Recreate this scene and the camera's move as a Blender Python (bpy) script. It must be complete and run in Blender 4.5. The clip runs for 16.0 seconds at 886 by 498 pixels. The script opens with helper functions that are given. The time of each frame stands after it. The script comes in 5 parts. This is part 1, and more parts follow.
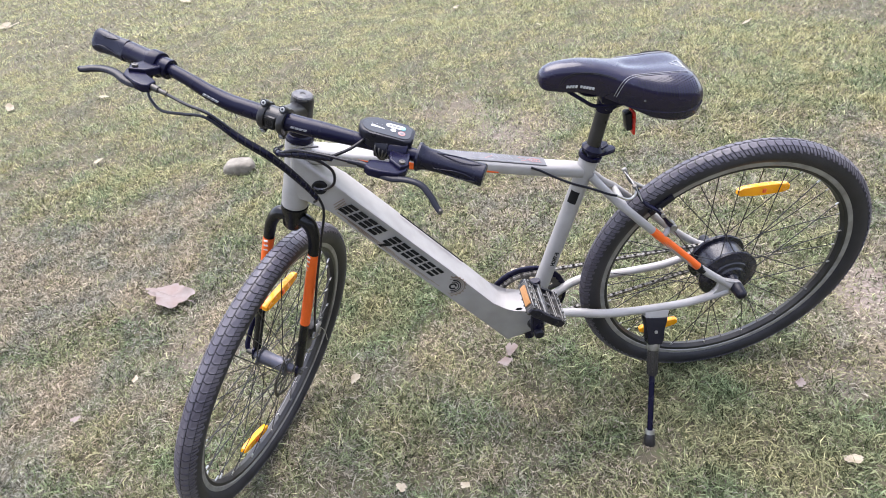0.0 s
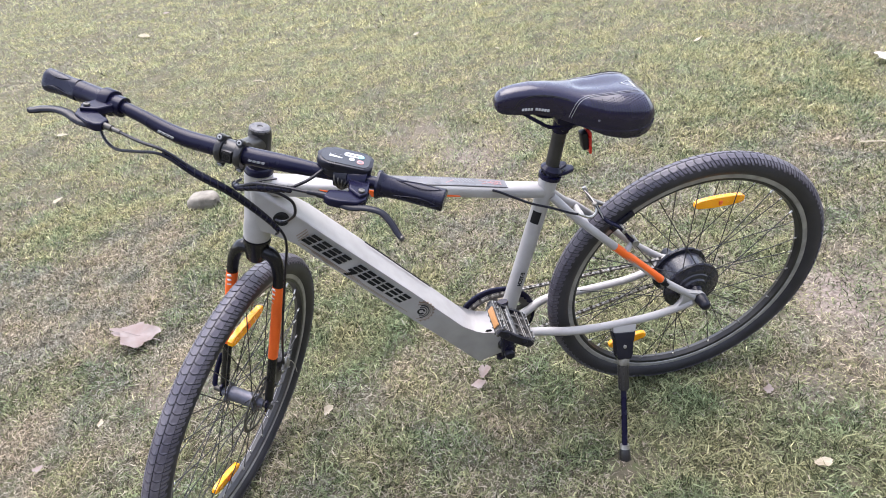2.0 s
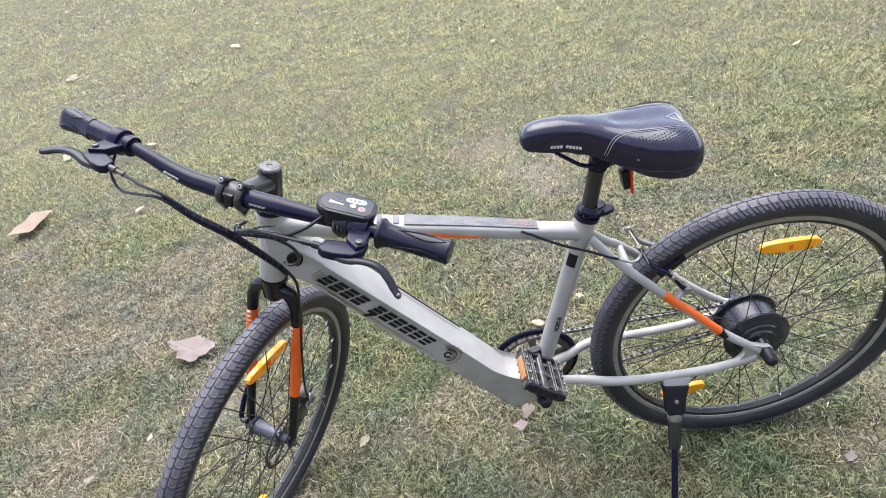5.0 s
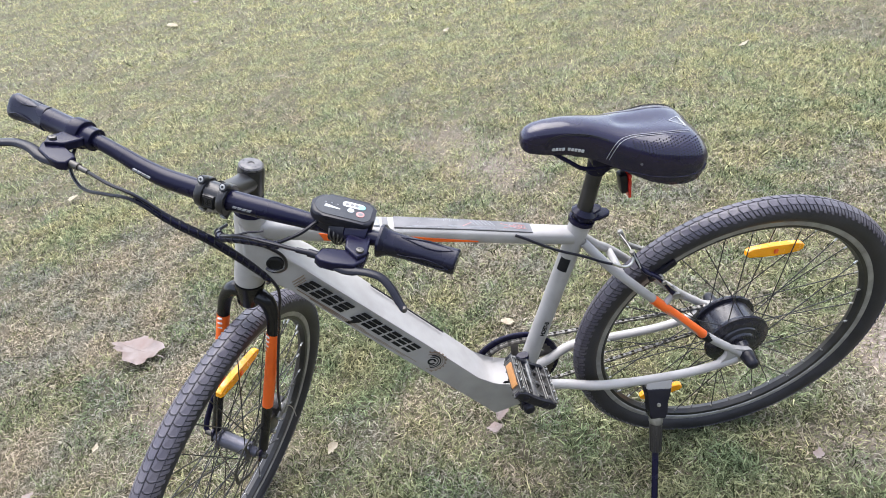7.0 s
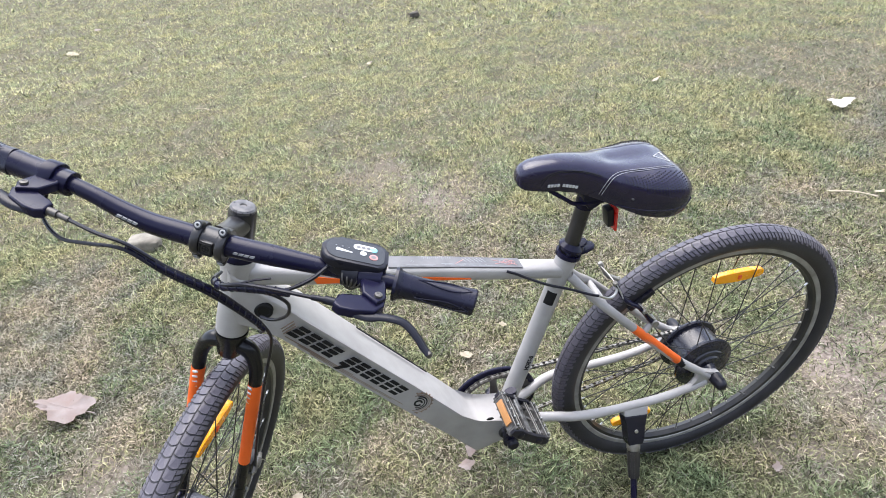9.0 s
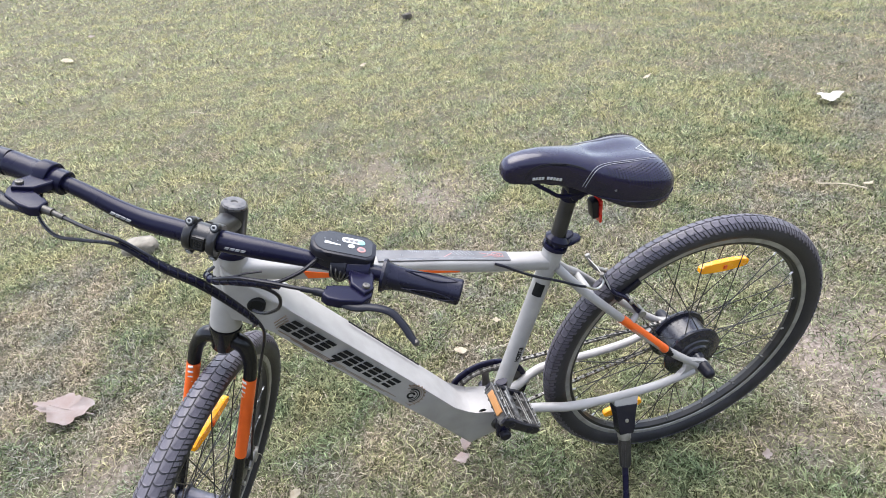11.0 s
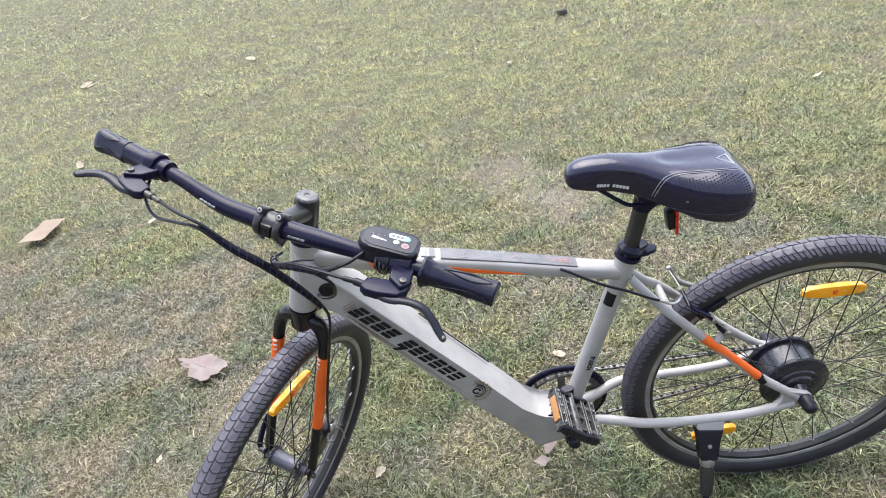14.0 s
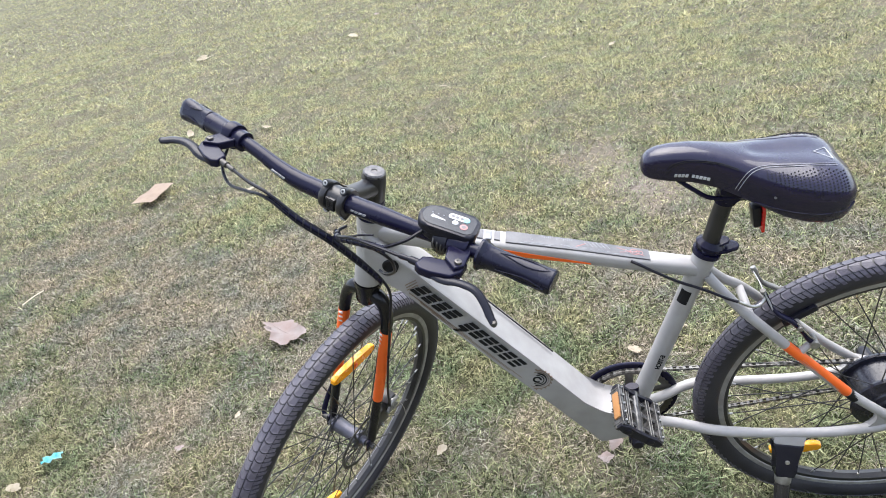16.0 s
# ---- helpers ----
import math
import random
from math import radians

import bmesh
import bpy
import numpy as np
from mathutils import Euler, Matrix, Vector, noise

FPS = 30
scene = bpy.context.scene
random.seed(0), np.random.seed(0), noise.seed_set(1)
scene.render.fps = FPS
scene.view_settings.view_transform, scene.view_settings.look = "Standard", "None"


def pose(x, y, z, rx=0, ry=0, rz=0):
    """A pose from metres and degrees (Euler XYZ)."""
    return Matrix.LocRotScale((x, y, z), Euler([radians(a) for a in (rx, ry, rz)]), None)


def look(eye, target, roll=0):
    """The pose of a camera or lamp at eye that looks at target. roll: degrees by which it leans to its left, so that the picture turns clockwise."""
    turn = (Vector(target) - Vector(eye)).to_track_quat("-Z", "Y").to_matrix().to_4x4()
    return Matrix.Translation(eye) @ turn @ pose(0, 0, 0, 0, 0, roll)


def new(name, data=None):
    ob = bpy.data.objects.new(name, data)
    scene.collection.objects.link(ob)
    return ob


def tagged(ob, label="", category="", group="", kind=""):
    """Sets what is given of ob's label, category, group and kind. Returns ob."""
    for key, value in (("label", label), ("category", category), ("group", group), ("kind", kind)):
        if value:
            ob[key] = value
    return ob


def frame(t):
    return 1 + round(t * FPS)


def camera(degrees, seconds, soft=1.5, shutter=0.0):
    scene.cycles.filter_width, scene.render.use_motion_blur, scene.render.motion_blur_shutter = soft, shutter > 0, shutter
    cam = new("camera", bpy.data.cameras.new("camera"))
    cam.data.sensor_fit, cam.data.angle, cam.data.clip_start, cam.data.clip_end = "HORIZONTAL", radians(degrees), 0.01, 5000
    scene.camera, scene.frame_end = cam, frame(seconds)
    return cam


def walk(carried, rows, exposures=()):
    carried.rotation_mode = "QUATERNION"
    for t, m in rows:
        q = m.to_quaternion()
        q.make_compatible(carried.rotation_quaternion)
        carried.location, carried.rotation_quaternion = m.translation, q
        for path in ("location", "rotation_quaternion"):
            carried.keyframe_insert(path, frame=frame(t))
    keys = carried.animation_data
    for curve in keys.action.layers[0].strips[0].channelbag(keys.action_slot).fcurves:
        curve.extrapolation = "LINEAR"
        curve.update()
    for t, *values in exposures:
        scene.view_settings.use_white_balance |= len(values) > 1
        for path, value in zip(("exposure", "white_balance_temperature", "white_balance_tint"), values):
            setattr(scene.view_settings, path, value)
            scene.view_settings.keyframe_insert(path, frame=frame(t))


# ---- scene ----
cam = camera(70.1, 16.0, 0.95)
ROWS = [
    (0.0, 0.0016, 0.0009, 1.3510, -4.27, -35.80, 7.70),
    (0.5, -0.0321, -0.0367, 1.3437, -4.37, -35.99, 6.79),
    (1.0, -0.0475, -0.0460, 1.3430, -5.49, -35.85, 6.48),
    (1.5, -0.0284, -0.0345, 1.3454, -7.99, -35.24, 7.09),
    (2.0, 0.0170, 0.0006, 1.3528, -7.88, -34.22, 8.49),
    (2.5, 0.0653, 0.0510, 1.3546, -6.37, -33.21, 9.98),
    (3.0, 0.1035, 0.0939, 1.3528, -1.80, -32.43, 10.04),
    (3.5, 0.1427, 0.1087, 1.3495, -0.53, -32.79, 11.56),
    (4.0, 0.1530, 0.1074, 1.3479, -1.34, -32.49, 12.18),
    (6.3, 0.1171, 0.1346, 1.3530, 0.89, -34.24, 10.33),
    (6.5, 0.1047, 0.1488, 1.3493, -0.24, -34.50, 8.79),
    (7.0, 0.0603, 0.1772, 1.3574, -4.85, -34.70, 8.28),
    (7.5, -0.0089, 0.1937, 1.3713, -5.24, -32.83, 6.46),
    (8.0, -0.0506, 0.2199, 1.3773, -9.92, -32.61, 5.04),
    (8.5, -0.0682, 0.2279, 1.3747, -12.26, -33.31, 5.29),
    (9.0, -0.0724, 0.2211, 1.3768, -12.59, -32.96, 5.36),
    (9.2, -0.0748, 0.2195, 1.3733, -12.12, -33.35, 5.22),
    (11.3, -0.0612, 0.1811, 1.3779, -13.28, -32.66, 6.13),
    (11.5, -0.0634, 0.1733, 1.3800, -12.87, -32.41, 5.81),
    (12.0, -0.0663, 0.1613, 1.3799, -14.45, -32.14, 4.62),
    (12.5, -0.0563, 0.1585, 1.3804, -15.42, -32.31, 4.92),
    (13.0, -0.0192, 0.1624, 1.3758, -10.57, -32.87, 6.71),
    (13.5, 0.0460, 0.1616, 1.3752, -6.38, -31.86, 8.70),
    (14.0, 0.0924, 0.1544, 1.3746, 0.83, -31.31, 10.15),
    (14.5, 0.1233, 0.1592, 1.3607, 4.98, -32.03, 10.76),
    (15.0, 0.1362, 0.1653, 1.3611, 7.47, -31.22, 10.95),
    (15.5, 0.1374, 0.1700, 1.3596, 8.73, -31.24, 11.40),
    (16.0, 0.1353, 0.1720, 1.3580, 9.94, -31.27, 11.35),
]
walk(cam, [(t, pose(x, y, z, 90 + pitch, roll, yaw)) for t, x, y, z, yaw, pitch, roll in ROWS],
     [(0.0, 2.1, 6500, 15), (2.0, 2.09, 6500, 15), (2.5, 2.06, 6500, 11), (4.2, 2.05, 6500, 11), (6.3, 2.03, 6500, 11), (16.0, 2.03, 6500, 10)])

# ---- light: a hazy, overcast afternoon on an open lawn ----
SUN_UP, SUN_ROUND = radians(73), radians(-12)
world = bpy.data.worlds.new("sky")
scene.world = world
world.use_nodes = True
wn = world.node_tree
sky = wn.nodes.new("ShaderNodeTexSky")
sky.sky_type, sky.sun_disc, sky.sun_elevation, sky.sun_rotation = "NISHITA", False, SUN_UP, SUN_ROUND
sky.air_density, sky.dust_density, sky.ozone_density = 1.0, 1.5, 1.0
haze = wn.nodes.new("ShaderNodeHueSaturation")
haze.inputs["Saturation"].default_value = 0.58
wn.links.new(sky.outputs[0], haze.inputs["Color"])
wn.links.new(haze.outputs[0], wn.nodes["Background"].inputs[0])
wn.nodes["Background"].inputs[1].default_value = 0.135
sun = new("sun", bpy.data.lights.new("sun", "SUN"))
sun.data.energy, sun.data.angle, sun.data.color = 1.35, radians(60), (1.0, 0.975, 0.945)
sun.matrix_world = look((0, 0, 20), (20 * math.sin(SUN_ROUND + math.pi) / math.tan(SUN_UP), 20 * math.cos(SUN_ROUND + math.pi) / math.tan(SUN_UP), 0))


# ---- materials ----
def material(name, base, rough=0.5, metal=0.0, second=None, scale=12.0, fine=180.0, bump=0.15, amount=0.5, coat=0.0, spec=0.5):
    """A principled surface whose colour wanders between base and second in patches and grain, with fine relief."""
    m = bpy.data.materials.new(name)
    m.use_nodes = True
    t = m.node_tree
    b = t.nodes["Principled BSDF"]
    second = second or tuple(c * 0.75 for c in base)
    co = t.nodes.new("ShaderNodeTexCoord")
    n1, n2 = t.nodes.new("ShaderNodeTexNoise"), t.nodes.new("ShaderNodeTexNoise")
    n1.inputs["Scale"].default_value, n1.inputs["Detail"].default_value = scale, 5
    n2.inputs["Scale"].default_value, n2.inputs["Detail"].default_value = fine, 3
    for n in (n1, n2):
        t.links.new(co.outputs["Object"], n.inputs["Vector"])
    ramp = t.nodes.new("ShaderNodeMapRange")
    ramp.inputs[1].default_value, ramp.inputs[2].default_value = 0.35, 0.7
    ramp.inputs[4].default_value = amount
    t.links.new(n1.outputs[0], ramp.inputs[0])
    grain = t.nodes.new("ShaderNodeMath")
    grain.operation = "MULTIPLY_ADD"
    grain.inputs[1].default_value, grain.inputs[2].default_value = 0.35 * amount, -0.15 * amount
    t.links.new(n2.outputs[0], grain.inputs[0])
    add = t.nodes.new("ShaderNodeMath")
    add.use_clamp = True
    t.links.new(ramp.outputs[0], add.inputs[0])
    t.links.new(grain.outputs[0], add.inputs[1])
    mix = t.nodes.new("ShaderNodeMix")
    mix.data_type = "RGBA"
    mix.inputs["A"].default_value, mix.inputs["B"].default_value = (*base, 1), (*second, 1)
    t.links.new(add.outputs[0], mix.inputs["Factor"])
    t.links.new(mix.outputs["Result"], b.inputs["Base Color"])
    b.inputs["Roughness"].default_value, b.inputs["Metallic"].default_value = rough, metal
    b.inputs["Coat Weight"].default_value = coat
    b.inputs["Specular IOR Level"].default_value = spec
    rr = t.nodes.new("ShaderNodeMath")
    rr.operation, rr.use_clamp = "MULTIPLY_ADD", True
    rr.inputs[1].default_value, rr.inputs[2].default_value = 0.3, rough - 0.12
    t.links.new(n1.outputs[0], rr.inputs[0])
    t.links.new(rr.outputs[0], b.inputs["Roughness"])
    bp = t.nodes.new("ShaderNodeBump")
    bp.inputs["Strength"].default_value, bp.inputs["Distance"].default_value = bump, 0.001
    t.links.new(n2.outputs[0], bp.inputs["Height"])
    t.links.new(bp.outputs[0], b.inputs["Normal"])
    return m


def blade_material(name, dark, light, cool=(0.80, 0.88, 0.90, 1), warm=(1.17, 1.11, 1.02, 1)):
    """Thin leaf: matt and slightly see-through, with each blade of its own shade."""
    m = bpy.data.materials.new(name)
    m.use_nodes = True
    t = m.node_tree
    t.nodes.remove(t.nodes["Principled BSDF"])
    g = t.nodes.new("ShaderNodeNewGeometry")
    mix = t.nodes.new("ShaderNodeMix")
    mix.data_type = "RGBA"
    mix.inputs["A"].default_value, mix.inputs["B"].default_value = (*dark, 1), (*light, 1)
    t.links.new(g.outputs["Random Per Island"], mix.inputs["Factor"])
    # patches of yellower and cooler growth
    co, n = t.nodes.new("ShaderNodeTexCoord"), t.nodes.new("ShaderNodeTexNoise")
    n.inputs["Scale"].default_value, n.inputs["Detail"].default_value = 5.0, 5
    t.links.new(co.outputs["Object"], n.inputs["Vector"])
    ramp = t.nodes.new("ShaderNodeValToRGB")
    ramp.color_ramp.elements[0].position, ramp.color_ramp.elements[1].position = 0.36, 0.64
    ramp.color_ramp.elements[0].color, ramp.color_ramp.elements[1].color = cool, warm
    mul = t.nodes.new("ShaderNodeMix")
    mul.data_type, mul.blend_type = "RGBA", "MULTIPLY"
    mul.inputs["Factor"].default_value = 1.0
    t.links.new(n.outputs[0], ramp.inputs[0])
    t.links.new(mix.outputs["Result"], mul.inputs["A"])
    t.links.new(ramp.outputs[0], mul.inputs["B"])
    d, tr, sh = t.nodes.new("ShaderNodeBsdfDiffuse"), t.nodes.new("ShaderNodeBsdfTranslucent"), t.nodes.new("ShaderNodeMixShader")
    sh.inputs[0].default_value = 0.18
    for s in (d, tr):
        t.links.new(mul.outputs["Result"], s.inputs["Color"])
    t.links.new(d.outputs[0], sh.inputs[1])
    t.links.new(tr.outputs[0], sh.inputs[2])
    t.links.new(sh.outputs[0], t.nodes["Material Output"].inputs[0])
    return m


PAINT = material("grey_paint", (0.372, 0.358, 0.352), 0.42, 0.0, (0.292, 0.278, 0.268), 22, 400, 0.06, 0.75, 0.04, 0.4)
ORANGE = material("orange_paint", (0.85, 0.135, 0.014), 0.38, 0.0, (0.7, 0.1, 0.014), 20, 300, 0.05, 0.6)
BLACK = material("black_paint", (0.006, 0.0056, 0.021), 0.22, 0.0, (0.012, 0.0112, 0.027), 16, 350, 0.04, 0.6, spec=0.2)
HUB_PAINT = material("black_hub_casing", (0.011, 0.011, 0.019), 0.24, 0.0, (0.022, 0.021, 0.028), 24, 350, 0.05, 0.6, spec=0.5)
FORKBLACK = material("gloss_black_paint", (0.006, 0.006, 0.008), 0.22, 0.0, (0.012, 0.011, 0.012), 16, 350, 0.04, 0.6, spec=0.35)
ALLOY_BLACK = material("black_alloy", (0.02, 0.0195, 0.022), 0.3, 0.2, (0.05, 0.045, 0.042), 20, 350, 0.1, 0.6)
PLASTIC = material("black_plastic", (0.008, 0.008, 0.014), 0.28, 0.0, (0.018, 0.017, 0.023), 25, 500, 0.15, 0.5, spec=0.26)
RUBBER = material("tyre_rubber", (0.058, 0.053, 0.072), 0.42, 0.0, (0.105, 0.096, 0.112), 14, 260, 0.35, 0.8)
GROOVE = material("dark_dusty_rubber", (0.013, 0.0125, 0.018), 0.5, 0.0, (0.036, 0.033, 0.04), 16, 260, 0.3, 0.7)
GRIP = material("grip_rubber", (0.008, 0.008, 0.02), 0.24, 0.0, (0.015, 0.015, 0.031), 22, 420, 0.12, 0.5, spec=0.27)
VINYL = material("saddle_vinyl", (0.0092, 0.0066, 0.026), 0.23, 0.0, (0.014, 0.0123, 0.036), 14, 600, 0.35, 0.6, 0.55, 0.25)
STEEL = material("bright_steel", (0.55, 0.54, 0.52), 0.3, 0.9, (0.3, 0.28, 0.26), 40, 300, 0.1, 0.6)
TRACK = material("worn_rim_wall", (0.36, 0.35, 0.345), 0.45, 0.4, (0.2, 0.19, 0.18), 30, 300, 0.15, 0.8)
DARK_STEEL = material("dull_steel", (0.1, 0.095, 0.09), 0.45, 0.7, (0.05, 0.045, 0.04), 60, 300, 0.2, 0.7)
AMBER = material("amber_plastic", (0.98, 0.39, 0.008), 0.22, 0.0, (0.9, 0.34, 0.008), 60, 700, 0.3, 0.5, 0.3)
PEDAL_AMBER = material("dull_amber_plastic", (0.42, 0.2, 0.07), 0.4, 0.0, (0.3, 0.14, 0.05), 60, 500, 0.3)
RED = material("red_plastic", (0.6, 0.02, 0.015), 0.25, 0.0, (0.4, 0.012, 0.01), 60, 700, 0.2, 0.5, 0.3)
SMOKE = material("smoky_plastic", (0.03, 0.029, 0.029), 0.16, 0.1, (0.15, 0.145, 0.142), 75, 300, 0.2, 0.7, 0.4)
WHITE = material("white_print", (0.6, 0.6, 0.6), 0.45, 0.0, (0.42, 0.42, 0.42), 60, 400, 0.05, 0.5)
GREYPRINT = material("dark_grey_print", (0.1, 0.098, 0.102), 0.36, 0.0, (0.18, 0.175, 0.178), 35, 300, 0.08, 0.7)
INK = material("black_print", (0.008, 0.008, 0.009), 0.7, 0.0, (0.018, 0.018, 0.018), 30, 300, 0.05, 0.5, spec=0.2)
LINE = material("brown_print", (0.22, 0.15, 0.1), 0.45, 0.0, (0.12, 0.1, 0.09), 30, 300, 0.05, 0.5)
STITCH = material("grey_thread", (0.3, 0.3, 0.32), 0.6)
DULLPRINT = material("worn_white_print", (0.28, 0.29, 0.305), 0.4, 0.0, (0.17, 0.17, 0.185), 120, 400, 0.05, 0.8)
CYAN = material("pale_cyan_print", (0.2, 0.55, 0.56), 0.4)
PINK = material("pink_print", (0.42, 0.2, 0.19), 0.4)
GLOSS = material("glossy_panel", (0.012, 0.012, 0.014), 0.2, 0.0, (0.03, 0.03, 0.03), 20, 500, 0.03, 0.5, 0.3)
DRYLEAF = material("dry_leaf", (0.40, 0.345, 0.33), 0.7, 0.0, (0.34, 0.25, 0.22), 14, 120, 0.5, 0.8)
PALELEAF = material("pale_leaf", (0.6, 0.54, 0.43), 0.7, 0.0, (0.42, 0.34, 0.24), 30, 150, 0.4, 0.8)
STONE = material("pale_stone", (0.25, 0.228, 0.19), 0.85, 0.0, (0.1, 0.088, 0.072), 16, 90, 0.8, 0.9)
DULL_ALLOY = material("dull_alloy", (0.3, 0.29, 0.27), 0.42, 0.5, (0.12, 0.11, 0.1), 45, 300, 0.15, 0.9)
WORN_CAP = material("worn_dark_cap", (0.045, 0.043, 0.047), 0.28, 0.2, (0.17, 0.16, 0.152), 90, 300, 0.1, 0.8)
ZINC = material("zinc_plate", (0.4, 0.4, 0.4), 0.4, 0.2, (0.25, 0.25, 0.25), 90, 400, 0.05, 0.6)
HUB = material("hub_alloy", (0.11, 0.11, 0.14), 0.34, 0.4, (0.06, 0.058, 0.065), 30, 300, 0.06, 0.6)
RIM = material("black_rim", (0.014, 0.014, 0.016), 0.34, 0.0, (0.04, 0.037, 0.034), 18, 350, 0.06, 0.7, spec=0.4)
DARK_EARTH = material("dark_earth", (0.05, 0.045, 0.04), 0.9, 0.0, (0.1, 0.085, 0.07), 20, 150, 0.8, 0.8)
CARD = material("tan_card", (0.46, 0.36, 0.285), 0.7, 0.0, (0.37, 0.28, 0.22), 14, 150, 0.2, 0.7)
FOIL = material("cyan_wrapper", (0.1, 0.55, 0.65), 0.3, 0.0, (0.5, 0.75, 0.8), 40, 300, 0.2, 0.7)
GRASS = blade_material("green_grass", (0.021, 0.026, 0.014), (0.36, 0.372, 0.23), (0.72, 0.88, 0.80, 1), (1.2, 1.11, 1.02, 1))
BRIGHT_YELLOW = blade_material("bright_yellow_grass", (0.25, 0.25, 0.135), (0.575, 0.555, 0.335), (0.86, 0.93, 0.95, 1), (1.13, 1.08, 1.0, 1))
THATCH = blade_material("dead_thatch", (0.04, 0.034, 0.028), (0.42, 0.36, 0.31))
STRAW = blade_material("dry_grass", (0.07, 0.06, 0.047), (0.48, 0.43, 0.35))


# ---- mesh helpers ----
def finish(name, bm, mat, smooth=True):
    bmesh.ops.recalc_face_normals(bm, faces=bm.faces)
    me = bpy.data.meshes.new(name)
    bm.to_mesh(me)
    bm.free()
    me.materials.append(mat)
    if smooth:
        me.shade_smooth()
        me.set_sharp_from_angle(angle=radians(38))
    return me


def part(name, bm, mat, parent, label="", smooth=True):
    ob = new(name, finish(name, bm, mat, smooth))
    ob.parent = parent
    return tagged(ob, label)


def thing(name, bm, mat, m, label, category, group="", kind=""):
    ob = new(name, finish(name, bm, mat))
    ob.matrix_world = m
    return tagged(ob, label, category, group, kind)


def add_tube(bm, pts, radii, seg=12, flat=1.0, caps=True, closed=False, side=None):
    """Sweeps a ring along points; radii one number or one for each point; flat squeezes the ring across side."""
    pts = [Vector(p) for p in pts]
    n = len(pts)
    radii = [radii] * n if isinstance(radii, (int, float)) else list(radii)
    rings, ref = [], None
    for i, p in enumerate(pts):
        a = pts[(i - 1) % n] if (closed or i) else p
        b = pts[(i + 1) % n] if (closed or i < n - 1) else p
        d = (b - a).normalized()
        if ref is None:
            ref = Vector(side) if side else (Vector((0, 0, 1)) if abs(d.z) < 0.9 else Vector((1, 0, 0)))
        u = (ref - d * ref.dot(d)).normalized()
        w = d.cross(u)
        ref = u
        rings.append([bm.verts.new(p + (u * math.cos(k * math.tau / seg) * flat + w * math.sin(k * math.tau / seg)) * radii[i]) for k in range(seg)])
    pairs = list(zip(rings, rings[1:])) + ([(rings[-1], rings[0])] if closed else [])
    for r0, r1 in pairs:
        for k in range(seg):
            bm.faces.new((r0[k], r0[(k + 1) % seg], r1[(k + 1) % seg], r1[k]))
    if caps and not closed:
        bm.faces.new(rings[0][::-1])
        bm.faces.new(rings[-1])
    return bm


def smooth_path(pts, steps=6):
    """Catmull-Rom through the points."""
    pts = [Vector(p) for p in pts]
    ext = [pts[0] * 2 - pts[1]] + pts + [pts[-1] * 2 - pts[-2]]
    out = []
    for i in range(1, len(ext) - 2):
        p0, p1, p2, p3 = ext[i - 1:i + 3]
        for k in range(steps):
            t = k / steps
            out.append(0.5 * (2 * p1 + (p2 - p0) * t + (2 * p0 - 5 * p1 + 4 * p2 - p3) * t * t + (3 * p1 - p0 - 3 * p2 + p3) * t ** 3))
    return out + [pts[-1]]


def tube(pts, radii, seg=12, **k):
    return add_tube(bmesh.new(), pts, radii, seg, **k)


def add_lathe(bm, prof, origin=(0, 0, 0), axis=(0, 1, 0), seg=48, closed=False):
    """Turns a profile of (along the axis, radius) round the axis."""
    ax = Vector(axis).normalized()
    u = ax.orthogonal().normalized()
    w = ax.cross(u)
    o = Vector(origin)
    rings = []
    for a, r in prof:
        if r < 1e-6:
            rings.append([bm.verts.new(o + ax * a)] * seg)
        else:
            rings.append([bm.verts.new(o + ax * a + (u * math.cos(k * math.tau / seg) + w * math.sin(k * math.tau / seg)) * r) for k in range(seg)])
    for r0, r1 in list(zip(rings, rings[1:])) + ([(rings[-1], rings[0])] if closed else []):
        for k in range(seg):
            f = []
            for v in (r0[k], r0[(k + 1) % seg], r1[(k + 1) % seg], r1[k]):
                if v not in f:
                    f.append(v)
            if len(f) > 2:
                bm.faces.new(f)
    return bm


def lathe(prof, origin=(0, 0, 0), axis=(0, 1, 0), seg=48, closed=False):
    return add_lathe(bmesh.new(), prof, origin, axis, seg, closed)


def add_box(bm, m, size, bevel=0.0, segs=2):
    r = bmesh.ops.create_cube(bm, size=1.0, matrix=m @ Matrix.Diagonal((*size, 1)))
    if bevel:
        edges = {e for v in r["verts"] for e in v.link_edges}
        bmesh.ops.bevel(bm, geom=list(edges), offset=bevel, segments=segs, affect="EDGES", profile=0.6)
    return bm


def box(m, size, bevel=0.0, segs=2):
    return add_box(bmesh.new(), m, size, bevel, segs)


def add_prism(bm, poly, a0, a1, to, bevel=0.0):
    """Extrudes a flat outline; to(u, v, w) gives the place, w from a0 to a1."""
    low = [bm.verts.new(to(u, v, a0)) for u, v in poly]
    top = [bm.verts.new(to(u, v, a1)) for u, v in poly]
    n = len(poly)
    fs = [bm.faces.new(low[::-1]), bm.faces.new(top)]
    for k in range(n):
        bm.faces.new((low[k], low[(k + 1) % n], top[(k + 1) % n], top[k]))
    if bevel:
        es = list({e for f in fs for e in f.edges})
        bmesh.ops.bevel(bm, geom=es, offset=bevel, segments=3, affect="EDGES", profile=0.6)
    return bm


def prism(poly, a0, a1, to, bevel=0.0):
    return add_prism(bmesh.new(), poly, a0, a1, to, bevel)


def move(bm, m):
    bmesh.ops.transform(bm, matrix=m, verts=bm.verts)
    return bm


